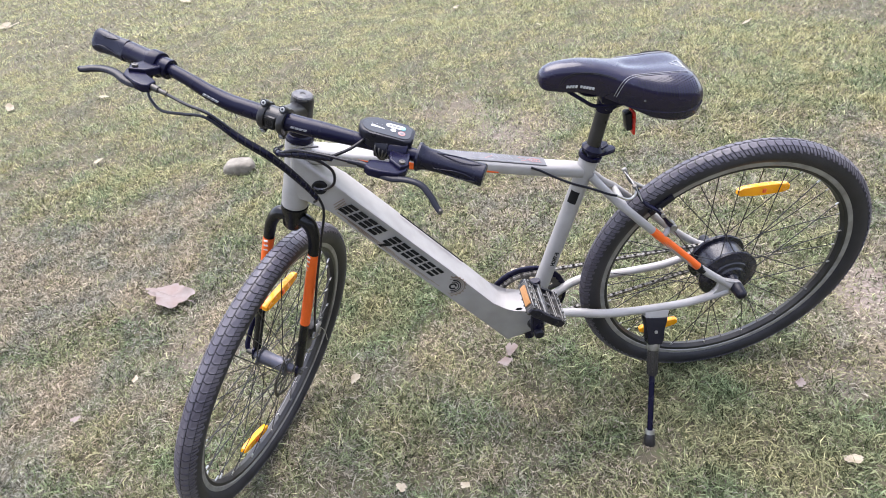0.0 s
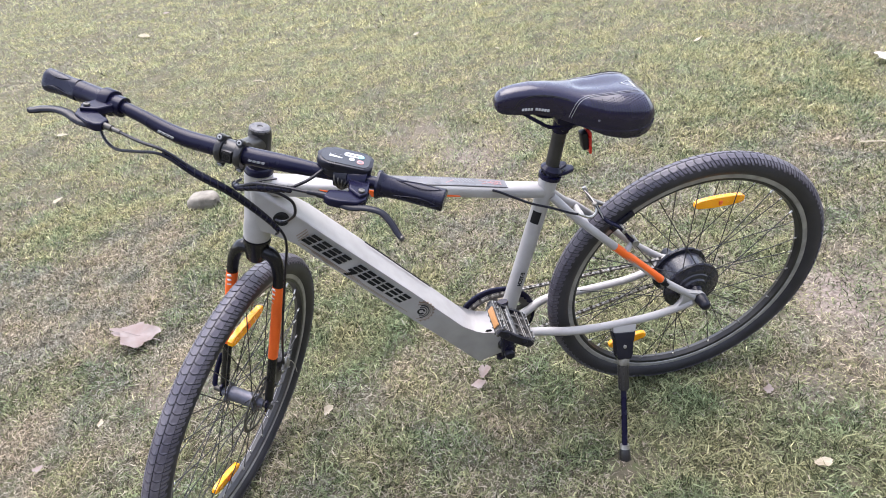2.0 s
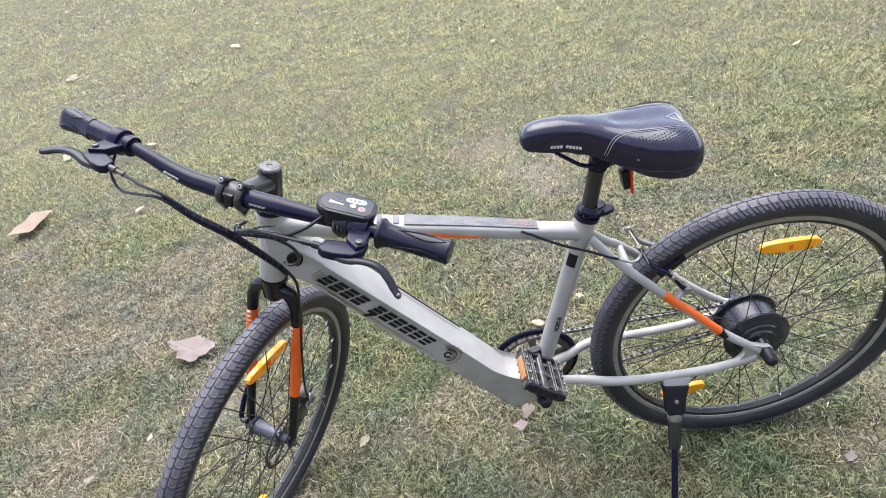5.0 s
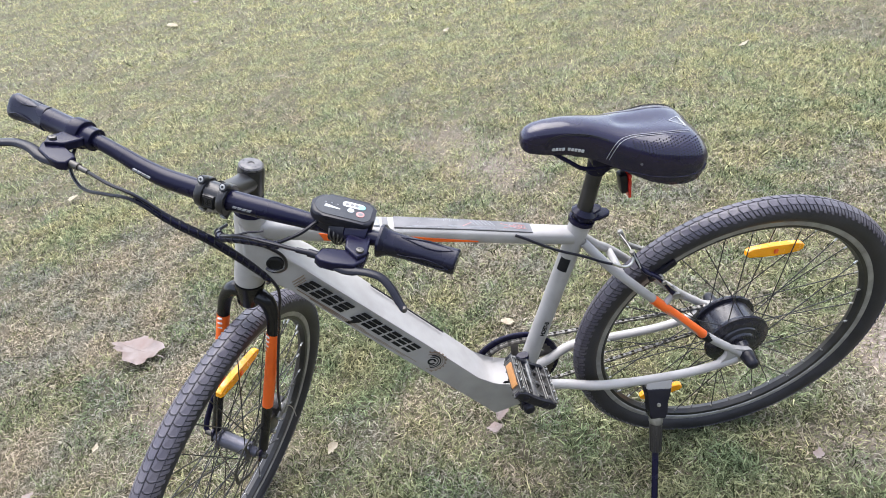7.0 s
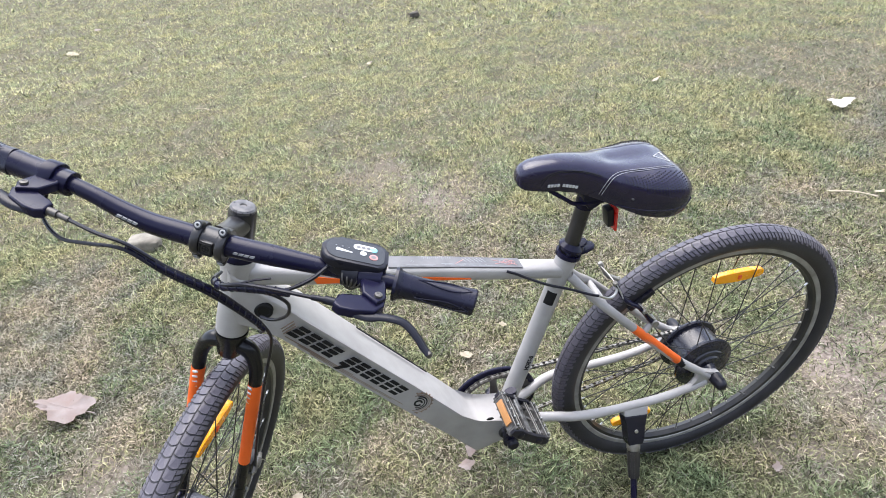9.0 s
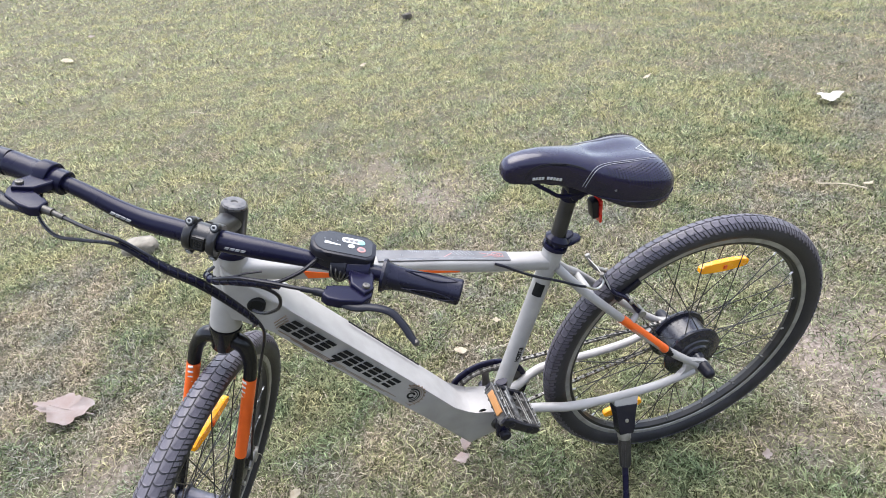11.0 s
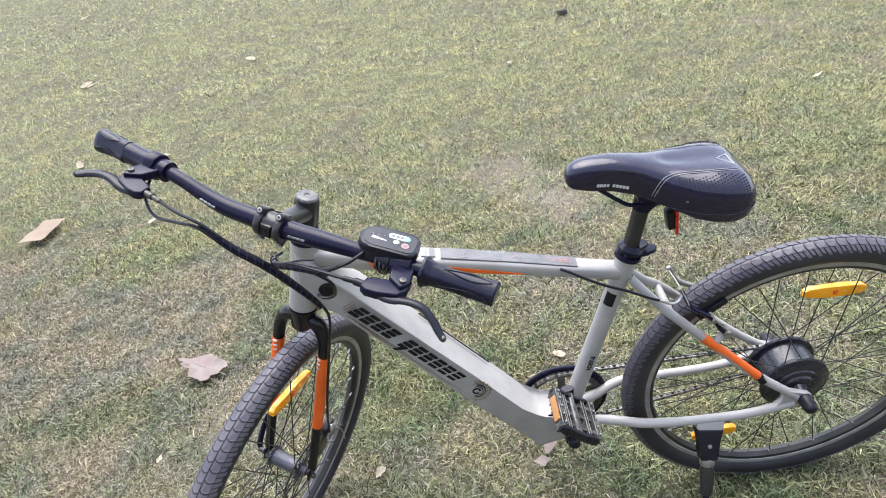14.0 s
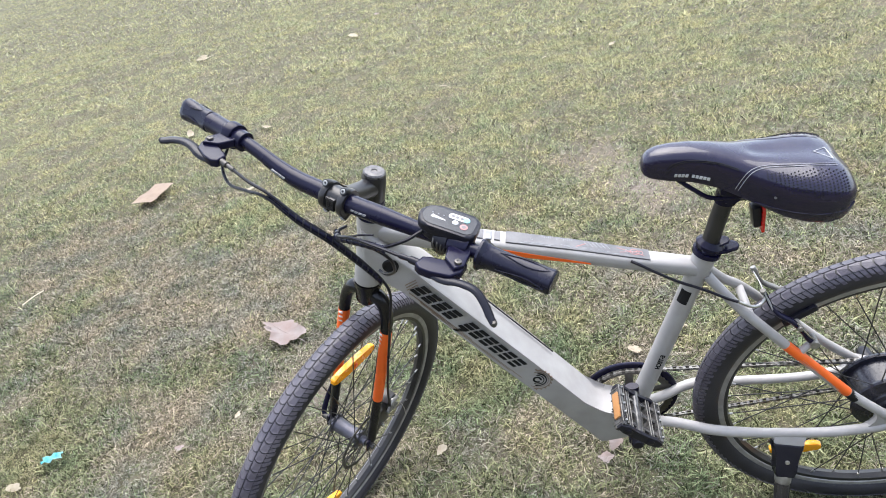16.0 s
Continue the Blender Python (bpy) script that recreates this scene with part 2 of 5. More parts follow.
# ---- ground ----
def rough_ground(x, y):
    return 0.012 * noise.noise((x * 0.9, y * 0.9, 3.1)) + 0.005 * noise.noise((x * 4.0, y * 4.0, 8.2))


def ground_material():
    m = material("lawn_soil", (0.115, 0.102, 0.07), 0.95, 0.0, (0.072, 0.064, 0.045), 6.0, 60, 1.0, 1.0, 0.0, 0.15)
    t = m.node_tree
    b = t.nodes["Principled BSDF"]
    co = t.nodes["Texture Coordinate"]
    prev = b.inputs["Base Color"].links[0].from_socket
    n = t.nodes.new("ShaderNodeTexNoise")
    n.inputs["Scale"].default_value, n.inputs["Detail"].default_value = 35.0, 8
    t.links.new(co.outputs["Object"], n.inputs["Vector"])
    mr = t.nodes.new("ShaderNodeMapRange")
    mr.inputs[1].default_value, mr.inputs[2].default_value = 0.46, 0.66
    t.links.new(n.outputs[0], mr.inputs[0])
    mix = t.nodes.new("ShaderNodeMix")
    mix.data_type = "RGBA"
    mix.inputs["B"].default_value = (0.075, 0.085, 0.04, 1)
    t.links.new(mr.outputs[0], mix.inputs["Factor"])
    t.links.new(prev, mix.inputs["A"])
    # trodden places lose their dark humus and show pale pinkish dust
    worn = t.nodes.new("ShaderNodeAttribute")
    worn.attribute_name = "worn"
    crumbs = t.nodes.new("ShaderNodeTexNoise")
    crumbs.inputs["Scale"].default_value, crumbs.inputs["Detail"].default_value = 90.0, 6
    t.links.new(co.outputs["Object"], crumbs.inputs["Vector"])
    dust = t.nodes.new("ShaderNodeValToRGB")
    dust.color_ramp.elements[0].position, dust.color_ramp.elements[1].position = 0.35, 0.65
    dust.color_ramp.elements[0].color, dust.color_ramp.elements[1].color = (0.11, 0.088, 0.073, 1), (0.265, 0.222, 0.197, 1)
    t.links.new(crumbs.outputs[0], dust.inputs[0])
    pale = t.nodes.new("ShaderNodeMix")
    pale.data_type = "RGBA"
    t.links.new(worn.outputs["Fac"], pale.inputs["Factor"])
    t.links.new(mix.outputs["Result"], pale.inputs["A"])
    t.links.new(dust.outputs[0], pale.inputs["B"])
    t.links.new(pale.outputs["Result"], b.inputs["Base Color"])
    return m


def build_ground():
    bm = bmesh.new()
    xs = [-400, -150, -60, -30, -20] + [-14 + 0.25 * i for i in range(42)] + [-3.5 + 0.07 * i for i in range(108)] + [4.1 + 0.25 * i for i in range(33)] + [14, 20, 40, 150, 400]
    ys = [-400, -100, -30, -10, -4, -2, -1, -0.5, 0, 0.25] + [0.4 + 0.07 * i for i in range(74)] + [5.7 + 0.25 * i for i in range(40)] + [18, 22, 30, 45, 70, 150, 400]
    grid = [[bm.verts.new((x, y, rough_ground(x, y) - 0.012)) for x in xs] for y in ys]
    for j in range(len(ys) - 1):
        for i in range(len(xs) - 1):
            bm.faces.new((grid[j][i], grid[j][i + 1], grid[j + 1][i + 1], grid[j + 1][i]))
    ob = new("ground", finish("ground", bm, ground_material()))
    worn = ob.data.attributes.new("worn", "FLOAT", "POINT")
    worn.data.foreach_set("value", [min(max((wear_at(v.co.x, v.co.y)[1] - 0.12) * 1.8, 0.0), 1.0) if -3.5 < v.co.x < 4.05 and 0.4 < v.co.y < 5.5 else 0.05 for v in ob.data.vertices])
    tagged(ob, "worn lawn of short mixed green and straw-coloured grass", "lawn", "", "structure")


# unseen wall behind the camera, added to block low sky light and darken reflections
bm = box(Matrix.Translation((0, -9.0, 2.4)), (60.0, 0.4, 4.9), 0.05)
tagged(new("sky_block_wall", finish("sky_block_wall", bm, material("blocker_render", (0.12, 0.125, 0.09), 0.9, 0.0, (0.07, 0.075, 0.055), 0.8, 8.0, 0.5, 1.0))), "unseen dull green wall behind the camera, added to block low sky light", "wall", "", "structure")

# worn places (x, y, size, wear), straw-coloured and greener, fuller places (x, y, size)
WORN = [(0.90, 1.06, 0.15, 0.95), (0.77, 1.14, 0.12, 0.7), (1.20, 1.32, 0.16, 0.9), (1.30, 1.08, 0.18, 1.05), (1.43, 1.45, 0.17, 0.85), (0.30, 2.85, 0.26, 0.68), (0.42, 2.62, 0.20, 0.65), (0.13, 3.18, 0.22, 0.6),
        (-0.74, 2.64, 0.16, 0.75), (-0.26, 1.44, 0.10, 0.55), (-0.60, 1.01, 0.16, 0.5), (-0.81, 1.56, 0.14, 0.6), (-0.20, 1.34, 0.07, 0.5), (0.08, 1.28, 0.06, 0.5), (0.60, 1.26, 0.07, 0.4), (0.97, 3.93, 0.17, 0.4),
        (1.81, 4.17, 0.22, 0.4), (0.12, 5.0, 0.22, 0.35), (-0.93, 4.55, 0.22, 0.3), (-1.3, 1.9, 0.3, 0.4), (-3.6, 6.2, 1.2, 0.5), (2.2, 5.0, 0.5, 0.4)]
TAN = [(2.82, 3.6, 0.42), (2.95, 3.3, 0.35), (2.72, 2.6, 0.26), (3.35, 2.95, 0.4), (3.6, 3.6, 0.5), (-1.58, 2.19, 0.42), (-1.31, 1.39, 0.2), (-2.67, 2.68, 0.4), (-1.71, 2.01, 0.3), (-1.3, 2.58, 0.25)]
GREENER = [(0.56, 1.0, 0.24), (-0.32, 1.59, 0.16), (0.37, 0.85, 0.15), (-0.49, 1.88, 0.14), (1.8, 6.1, 0.45), (1.75, 6.25, 0.3), (2.69, 3.08, 0.2), (2.72, 3.06, 0.16), (3.0, 2.62, 0.2), (2.4, 3.0, 0.22), (2.49, 4.21, 0.25), (-0.35, 1.55, 0.14), (-1.69, 1.35, 0.2), (-0.18, 2.04, 0.16), (1.70, 5.8, 0.3),
        (2.0, 3.4, 0.35), (0.75, 1.35, 0.22), (0.5, 0.95, 0.3), (0.9, 3.6, 0.3), (-0.6, 3.0, 0.4), (-1.6, 2.8, 0.25), (0.95, 0.78, 0.2)]


def wear_at(x, y):
    """How dry (0 to 1) and how bare (0 to 1) the lawn is at a place."""
    # falls off with distance so that lighter yellow blades brighten the far lawn
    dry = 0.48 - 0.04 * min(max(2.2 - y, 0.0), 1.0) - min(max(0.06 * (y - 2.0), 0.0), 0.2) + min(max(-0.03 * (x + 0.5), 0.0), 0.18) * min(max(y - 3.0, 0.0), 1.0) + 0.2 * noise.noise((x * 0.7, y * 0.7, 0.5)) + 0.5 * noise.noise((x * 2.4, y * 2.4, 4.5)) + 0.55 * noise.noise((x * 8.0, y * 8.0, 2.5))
    bare = -0.02 + 0.2 * noise.noise((x * 1.9, y * 1.9, 9.5)) + 0.32 * noise.noise((x * 6.5, y * 6.5, 7.5))
    bare *= 1.0 - 0.6 * min(max((y - 3.2) / 2.0, 0.0), 1.0)
    for px, py, s, k in WORN:
        g = math.exp(-((x - px) ** 2 + (y - py) ** 2) / (s * s))
        dry += 0.14 * k * g
        bare += 0.66 * k * g
    for px, py, s in TAN:
        dry += 0.88 * math.exp(-((x - px) ** 2 + (y - py) ** 2) / (s * s))
    for px, py, s in GREENER:
        g = math.exp(-((x - px) ** 2 + (y - py) ** 2) / (s * s))
        dry -= 0.3 * g
        bare -= 0.4 * g
    return min(max(dry, 0.06), 0.92), min(max(bare, 0.0), 0.9)


def build_grass():
    """Short curled blades in tufts: green, dry and dead follow the lawn's wear, yellow brightens the distance."""
    rng = np.random.default_rng(5)
    step, x0, y0, nx, ny = 0.06, -16.0, -4.0, 540, 460
    dry, bare = np.zeros((ny, nx)), np.zeros((ny, nx))
    for j in range(ny):
        for i in range(nx):
            dry[j, i], bare[j, i] = wear_at(x0 + (i + 0.5) * step, y0 + (j + 0.5) * step)

    def cell(x, y):
        ci = np.clip(((x - x0) / step).astype(int), 0, nx - 1)
        cj = np.clip(((y - y0) / step).astype(int), 0, ny - 1)
        return dry[cj, ci], bare[cj, ci]

    sets = {"green": [], "yellow": [], "dry": [], "thatch": []}
    # bands of (y from, y to, half width at start, half width at end, centre shift per metre, blades a square metre, length, width)
    bands = [(0.35, 1.6, 1.2, 2.3, 0.0, 64000, 0.043, 0.0030), (1.6, 3.0, 2.3, 3.7, 0.0, 45000, 0.042, 0.0038),
             (3.0, 5.5, 3.7, 6.0, 0.0, 24500, 0.036, 0.0056), (5.5, 10.0, 7.0, 11.0, -0.15, 6000, 0.046, 0.0100), (10.0, 22.0, 11.0, 15.0, -0.3, 800, 0.065, 0.022), (22.0, 45.0, 16.0, 22.0, -0.6, 110, 0.1, 0.035)]
    for ya, yb, wa, wb, shift, dens, length, width in bands:
        n = int((yb - ya) * (wa + wb) * dens)
        y = rng.uniform(ya, yb, n)
        half = wa + (wb - wa) * (y - ya) / (yb - ya)
        # ragged edges, so that the growth thins out
        x = rng.uniform(-1, 1, n) * half * (1 + 0.1 * rng.normal(0, 1, n)) + shift * y
        y = y - (y < 1.0) * np.abs(rng.normal(0, 0.25, n)) * (rng.random(n) < 0.3)
        share, worn = cell(x, y)
        keep = rng.random(n) > worn * 0.95
        # small pits between the tufts
        fine = 40.0 if ya < 2.9 else 26.0 if ya < 5.0 else 15.0 if ya < 9.0 else 9.0
        pits = np.array([noise.noise((a * fine, c * fine * 0.8, 3.5)) for a, c in zip(x, y)])
        keep &= (pits > -0.2) | (rng.random(n) < 0.5)
        # pressed down round the stand's foot
        keep &= (np.hypot(x - 0.402, y - 0.935) > 0.045)
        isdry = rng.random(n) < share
        # lighter yellow blades gain share with distance, painting in the far lawn's brightness
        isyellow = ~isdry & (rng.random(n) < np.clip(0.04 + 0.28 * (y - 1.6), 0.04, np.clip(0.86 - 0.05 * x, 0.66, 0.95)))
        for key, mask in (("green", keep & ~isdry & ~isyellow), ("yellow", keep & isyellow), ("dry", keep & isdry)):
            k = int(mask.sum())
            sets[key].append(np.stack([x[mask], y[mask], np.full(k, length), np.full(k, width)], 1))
    # coarser growth on the rest of the lawn
    n = 200000
    x, y = rng.uniform(-11, 11, n), rng.uniform(-3.6, 11, n)
    half = np.where(y < 0.35, 0.0, np.interp(y, [0.35, 1.6, 3.0, 5.5, 11.0], [1.2, 2.3, 3.7, 6.0, 11.5]))
    share, worn = cell(x, y)
    out = (np.abs(x) > half) & (rng.random(n) > worn)
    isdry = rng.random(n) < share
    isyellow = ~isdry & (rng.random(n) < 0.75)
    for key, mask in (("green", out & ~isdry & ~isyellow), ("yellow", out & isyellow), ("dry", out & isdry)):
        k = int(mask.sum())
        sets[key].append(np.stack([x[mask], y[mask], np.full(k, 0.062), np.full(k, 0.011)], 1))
    # short dead thatch close to the soil
    for ya, yb, wa, wb, dens in ((0.35, 1.6, 1.2, 2.3, 24000), (1.6, 3.0, 2.3, 3.7, 15000), (3.0, 5.5, 3.7, 6.0, 5500)):
        n = int((yb - ya) * (wa + wb) * dens)
        y = rng.uniform(ya, yb, n)
        x = rng.uniform(-1, 1, n) * (wa + (wb - wa) * (y - ya) / (yb - ya))
        keep = rng.random(n) > cell(x, y)[1] * 0.75
        n = int(keep.sum())
        sets["thatch"].append(np.stack([x[keep], y[keep], np.full(n, 0.024), np.full(n, 0.0032)], 1))
    for key, mat, label in (("thatch", THATCH, "short grey-brown dead thatch close to the soil"), ("yellow", BRIGHT_YELLOW, "short yellowish-green grass blades, lighter and denser far off to brighten the lawn"), ("green", GRASS, "short green grass blades over the lawn"), ("dry", STRAW, "dry straw-coloured grass blades lying over the lawn")):
        b = np.concatenate(sets[key])
        n = len(b)
        x, y = b[:, 0], b[:, 1]
        z = np.array([rough_ground(a, c) for a, c in zip(x, y)]) - 0.013
        tuft = np.array([noise.noise((a * 18.0, c * 18.0, 6.5)) for a, c in zip(x, y)])
        ln = b[:, 2] * np.clip(1.0 + 0.9 * tuft, 0.45, 1.7) * rng.uniform(0.5, 1.3, n) * (0.8 if key == "dry" else 0.95)
        wd = b[:, 3] * rng.uniform(0.6, 1.3, n)
        az = rng.uniform(0, math.tau, n)
        az2 = az + rng.normal(0, 1.1, n)
        lean = np.clip(rng.normal({"dry": 1.08, "green": 0.92, "yellow": 0.9, "thatch": 1.25}[key], 0.38, n), 0.05, 1.4)
        lean = np.clip(lean + 0.15 * np.clip((y - 2.0) / 2.0, 0, 1), 0.05, 1.45)
        l2 = np.clip(lean + rng.uniform(0.2, 1.15, n), 0, 1.75)
        turn = rng.uniform(0, math.tau, n)
        base = np.stack([x, y, z], 1)
        mid = base + np.stack([np.cos(az) * np.sin(lean), np.sin(az) * np.sin(lean), np.cos(lean)], 1) * (ln * 0.5)[:, None]
        tip = mid + np.stack([np.cos(az2) * np.sin(l2), np.sin(az2) * np.sin(l2), np.cos(l2)], 1) * (ln * 0.5)[:, None]
        s = np.stack([np.cos(turn) * wd, np.sin(turn) * wd, np.zeros(n)], 1) * 0.5
        # near blades bend in the middle, far ones are single slivers
        near = (y < 3.0) & (key != "thatch") & (b[:, 3] < 0.01)
        nn, nf = int(near.sum()), int((~near).sum())
        co4 = np.stack([base, mid - s, mid + s, tip], 1)[near].reshape(-1, 3)
        co3 = np.stack([base - s, base + s, tip], 1)[~near].reshape(-1, 3)
        me = bpy.data.meshes.new("grass")
        me.vertices.add(nn * 4 + nf * 3)
        me.vertices.foreach_set("co", np.concatenate([co4, co3]).astype(np.float32).ravel())
        loops = (np.arange(nn)[:, None] * 4 + np.array([[0, 2, 1, 1, 2, 3]])).ravel()
        loops = np.concatenate([loops, nn * 4 + np.arange(nf * 3)])
        me.loops.add(len(loops))
        me.loops.foreach_set("vertex_index", loops.astype(np.int32))
        me.polygons.add(nn * 2 + nf)
        me.polygons.foreach_set("loop_start", (np.arange(nn * 2 + nf) * 3).astype(np.int32))
        me.update(calc_edges=True)
        me.materials.append(mat)
        tagged(new({"green": "grass", "yellow": "bright_yellow_grass", "dry": "dry_grass", "thatch": "thatch"}[key], me), label, "grass", "", "stuff")


build_ground()
build_grass()

# ---- the bicycle ----
# bike axes: x forward, y to its left, z up in its own plane, from the rear axle's middle
FWD, LEFT, UP = Vector((-0.99902, -0.04478, 0.0)), Vector((0.0445, -0.9935, -0.1045)), Vector((0.0047, -0.1044, 0.9945))
AXLE = Vector((0.6345, 1.1736, 0.3426))
DROP = 0.349
BIKE = Matrix.Translation(AXLE) @ Matrix((FWD, LEFT, UP)).transposed().to_4x4()
bicycle = new("bicycle")
bicycle.matrix_world = BIKE @ Matrix.Translation((0, 0, -DROP))
tagged(bicycle, "light grey electric bicycle with orange accents, leaning on its kickstand", "bicycle")


def bpart(name, bm, mat, parent=None, label="", smooth=True):
    """A part given in bike axes, under the bicycle or one of its parts."""
    if parent is None:
        move(bm, Matrix.Translation((0, 0, DROP)))
        return part(name, bm, mat, bicycle, label, smooth)
    move(bm, Matrix.Translation((0, 0, DROP)))
    return part(name, bm, mat, parent, label, smooth)


# steered axes: from the lower end of the head tube, turned with the bars
HEAD = Vector((0.933, 0.0, 0.400))
TILT_UP = Vector((-0.3227, 0.0, 0.9465))
STEER = radians(63.6)
s_fwd0 = Vector((0.9465, 0, 0.3227))
s_fwd = s_fwd0 * math.cos(STEER) + Vector((0, 1, 0)) * math.sin(STEER)
s_left = TILT_UP.cross(s_fwd)
STEERED = Matrix.Translation(HEAD) @ Matrix((s_fwd, s_left, TILT_UP)).transposed().to_4x4()
STRAIGHT = Matrix.Translation(HEAD) @ Matrix((s_fwd0, Vector((0, 1, 0)), TILT_UP)).transposed().to_4x4()


def st(f, l, u):
    return STEERED @ Vector((f, l, u))


# -- frame --
bpart("head_tube", move(lathe([(-0.002, 0.0), (-0.002, 0.023), (0.0, 0.0255), (0.02, 0.026), (0.05, 0.0245), (0.11, 0.0245), (0.132, 0.026), (0.146, 0.0255), (0.148, 0.023), (0.148, 0.0)], axis=(0, 0, 1)), STRAIGHT), PAINT, label="grey painted head tube")

top_axis = [(0.896, 0, 0.512), (0.868, 0, 0.504), (0.78, 0, 0.478), (0.66, 0, 0.445), (0.545, 0, 0.413), (0.43, 0, 0.378), (0.335, 0, 0.352)]
bm = bmesh.new()
rings = []
for (x, _, z), hw, hh in zip(top_axis, (0.016, 0.0225, 0.0235, 0.022, 0.0205, 0.019, 0.0175), (0.017, 0.0195, 0.019, 0.0175, 0.0165, 0.0155, 0.0155)):
    ring = []
    for k in range(20):
        a = k * math.tau / 20
        c, s = math.cos(a), math.sin(a)
        e = 0.55
        dy, dz = hw * math.copysign(abs(c) ** e, c), hh * math.copysign(abs(s) ** e, s)
        ring.append(bm.verts.new((x + 0.28 * dz, dy, z + 0.96 * dz)))
    rings.append(ring)
for r0, r1 in zip(rings, rings[1:]):
    for k in range(20):
        bm.faces.new((r0[k], r0[(k + 1) % 20], r1[(k + 1) % 20], r1[k]))
bm.faces.new(rings[0])
bm.faces.new(rings[-1][::-1])
top_tube = bpart("top_tube", bm, PAINT, label="grey top tube with a dark decal strip")


def top_at(x):
    """Height of the top tube's middle, half width and half height at x."""
    t = (0.872 - x) / (0.872 - 0.335)
    z = float(np.interp(x, [p[0] for p in top_axis[::-1]], [p[2] for p in top_axis[::-1]]))
    return z, 0.025 - 0.0075 * t, 0.021 - 0.0055 * t


def strip_on_top(x0, x1, y0, y1, lift, mat, name, label=""):
    """A thin decal on the top of the top tube."""
    bm = bmesh.new()
    n = 10
    lo, hi = [], []
    for i in range(n + 1):
        x = x0 + (x1 - x0) * i / n
        z, hw, hh = top_at(x)
        for yy, lst in ((y0, lo), (y1, hi)):
            lst.append((bm.verts.new((x + 0.28 * hh, yy * hw, z + 0.96 * hh + lift)), bm.verts.new((x + 0.28 * hh, yy * hw, z + 0.96 * hh - 0.002))))
    for i in range(n):
        bm.faces.new((lo[i][0], lo[i + 1][0], hi[i + 1][0], hi[i][0]))
        bm.faces.new((lo[i][0], lo[i + 1][0], lo[i + 1][1], lo[i][1]))
        bm.faces.new((hi[i][0], hi[i + 1][0], hi[i + 1][1], hi[i][1]))
    for i in (0, n):
        bm.faces.new((lo[i][0], hi[i][0], hi[i][1], lo[i][1]))
    return bpart(name, bm, mat, top_tube, label)


strip_on_top(0.66, 0.425, -0.7, 0.7, 0.0006, GREYPRINT, "decal", "dark grey decal strip")
rnd = random.Random(3)


def print_on_top(poly, mat, name="decal_line"):
    """A thin print on the strip; poly in (x, share of the half width)."""
    def to(u, v, w):
        z, hw, hh = top_at(u)
        return Vector((u + 0.28 * hh, v * hw, z + 0.96 * hh + 0.0004 + 0.0007 * w))
    return bpart(name, prism(poly, 0, 1, to), mat, top_tube, smooth=False)


def bar_on_top(xa, ya, xb, yb, wd, mat):
    dx, dy = xb - xa, (yb - ya) * 0.021
    ln_ = math.hypot(dx, dy)
    nx_, ny_ = -dy / ln_ * wd, dx / ln_ * wd / 0.021
    print_on_top([(xa - nx_, ya - ny_), (xb - nx_, yb - ny_), (xb + nx_, yb + ny_), (xa + nx_, ya + ny_)], mat)


for i in range(15):
    bar_on_top(0.600 - 0.0035 * i, -0.62, 0.600 - 0.0035 * i, -0.62 + rnd.uniform(0.14, 0.36), 0.0005, DULLPRINT)
bar_on_top(0.605, -0.64, 0.545, -0.64, 0.0004, DULLPRINT)
for i in range(6):
    bar_on_top(0.532 - 0.007 * i, -0.55, 0.524 - 0.007 * i, 0.05, 0.0006, DULLPRINT)
for i, (xa, xb, yy) in enumerate(((0.57, 0.50, 0.3), (0.565, 0.49, 0.42), (0.555, 0.47, 0.54), (0.64, 0.585, 0.6), (0.63, 0.58, 0.45))):
    bar_on_top(xa, yy, xb, yy, 0.0004, DULLPRINT)
bar_on_top(0.545, 0.3, 0.528, -0.3, 0.0005, PINK)
for c, rr_, m_ in ((0.449, 0.008, PINK), (0.458, 0.0065, DULLPRINT), (0.441, 0.006, PINK), (0.618, 0.0024, DULLPRINT)):
    yc = -0.05 if c < 0.6 else 0.0
    n = 20
    ring = [(c + rr_ * math.cos(k * math.tau / n), yc + rr_ / 0.021 * math.sin(k * math.tau / n)) for k in range(n + 1)]
    print_on_top(ring + [(c + (a - c) * 0.86, yc + (b - yc) * 0.86) for a, b in ring[::-1]], m_, "decal_ring")
bar_on_top(0.478, -0.35, 0.434, 0.3, 0.0005, PINK)
bar_on_top(0.474, 0.25, 0.436, -0.3, 0.0005, PINK)
for i in range(5):
    strip_on_top(0.735 - 0.014 * i, 0.7255 - 0.014 * i, -0.5, 0.55, 0.0009, DULLPRINT if i % 2 else GREYPRINT, "decal_bar")


def side_on_top(x0, x1, v0, v1, mat, name):
    """A thin decal on the left flank of the top tube; v runs from -1 (low) to 1 (high)."""
    bm = bmesh.new()
    n = 8
    rows = []
    for i in range(n + 1):
        x = x0 + (x1 - x0) * i / n
        z, hw, hh = top_at(x)
        rows.append([bm.verts.new((x + 0.28 * hh * v, hw + d, z + 0.96 * hh * v)) for v, d in ((v0, 0.0009), (v1 - (v1 - v0) * 0.85 * i / n, 0.0009), (v1 - (v1 - v0) * 0.85 * i / n, -0.004), (v0, -0.004))])
    for a, b in zip(rows, rows[1:]):
        for k in range(4):
            bm.faces.new((a[k], a[(k + 1) % 4], b[(k + 1) % 4], b[k]))
    bm.faces.new(rows[0])
    bm.faces.new(rows[-1][::-1])
    return bpart(name, bm, mat, top_tube)


side_on_top(0.785, 0.705, -0.45, 0.4, ORANGE, "orange_stripe")
side_on_top(0.70, 0.53, -0.5, 0.4, ORANGE, "orange_stripe")


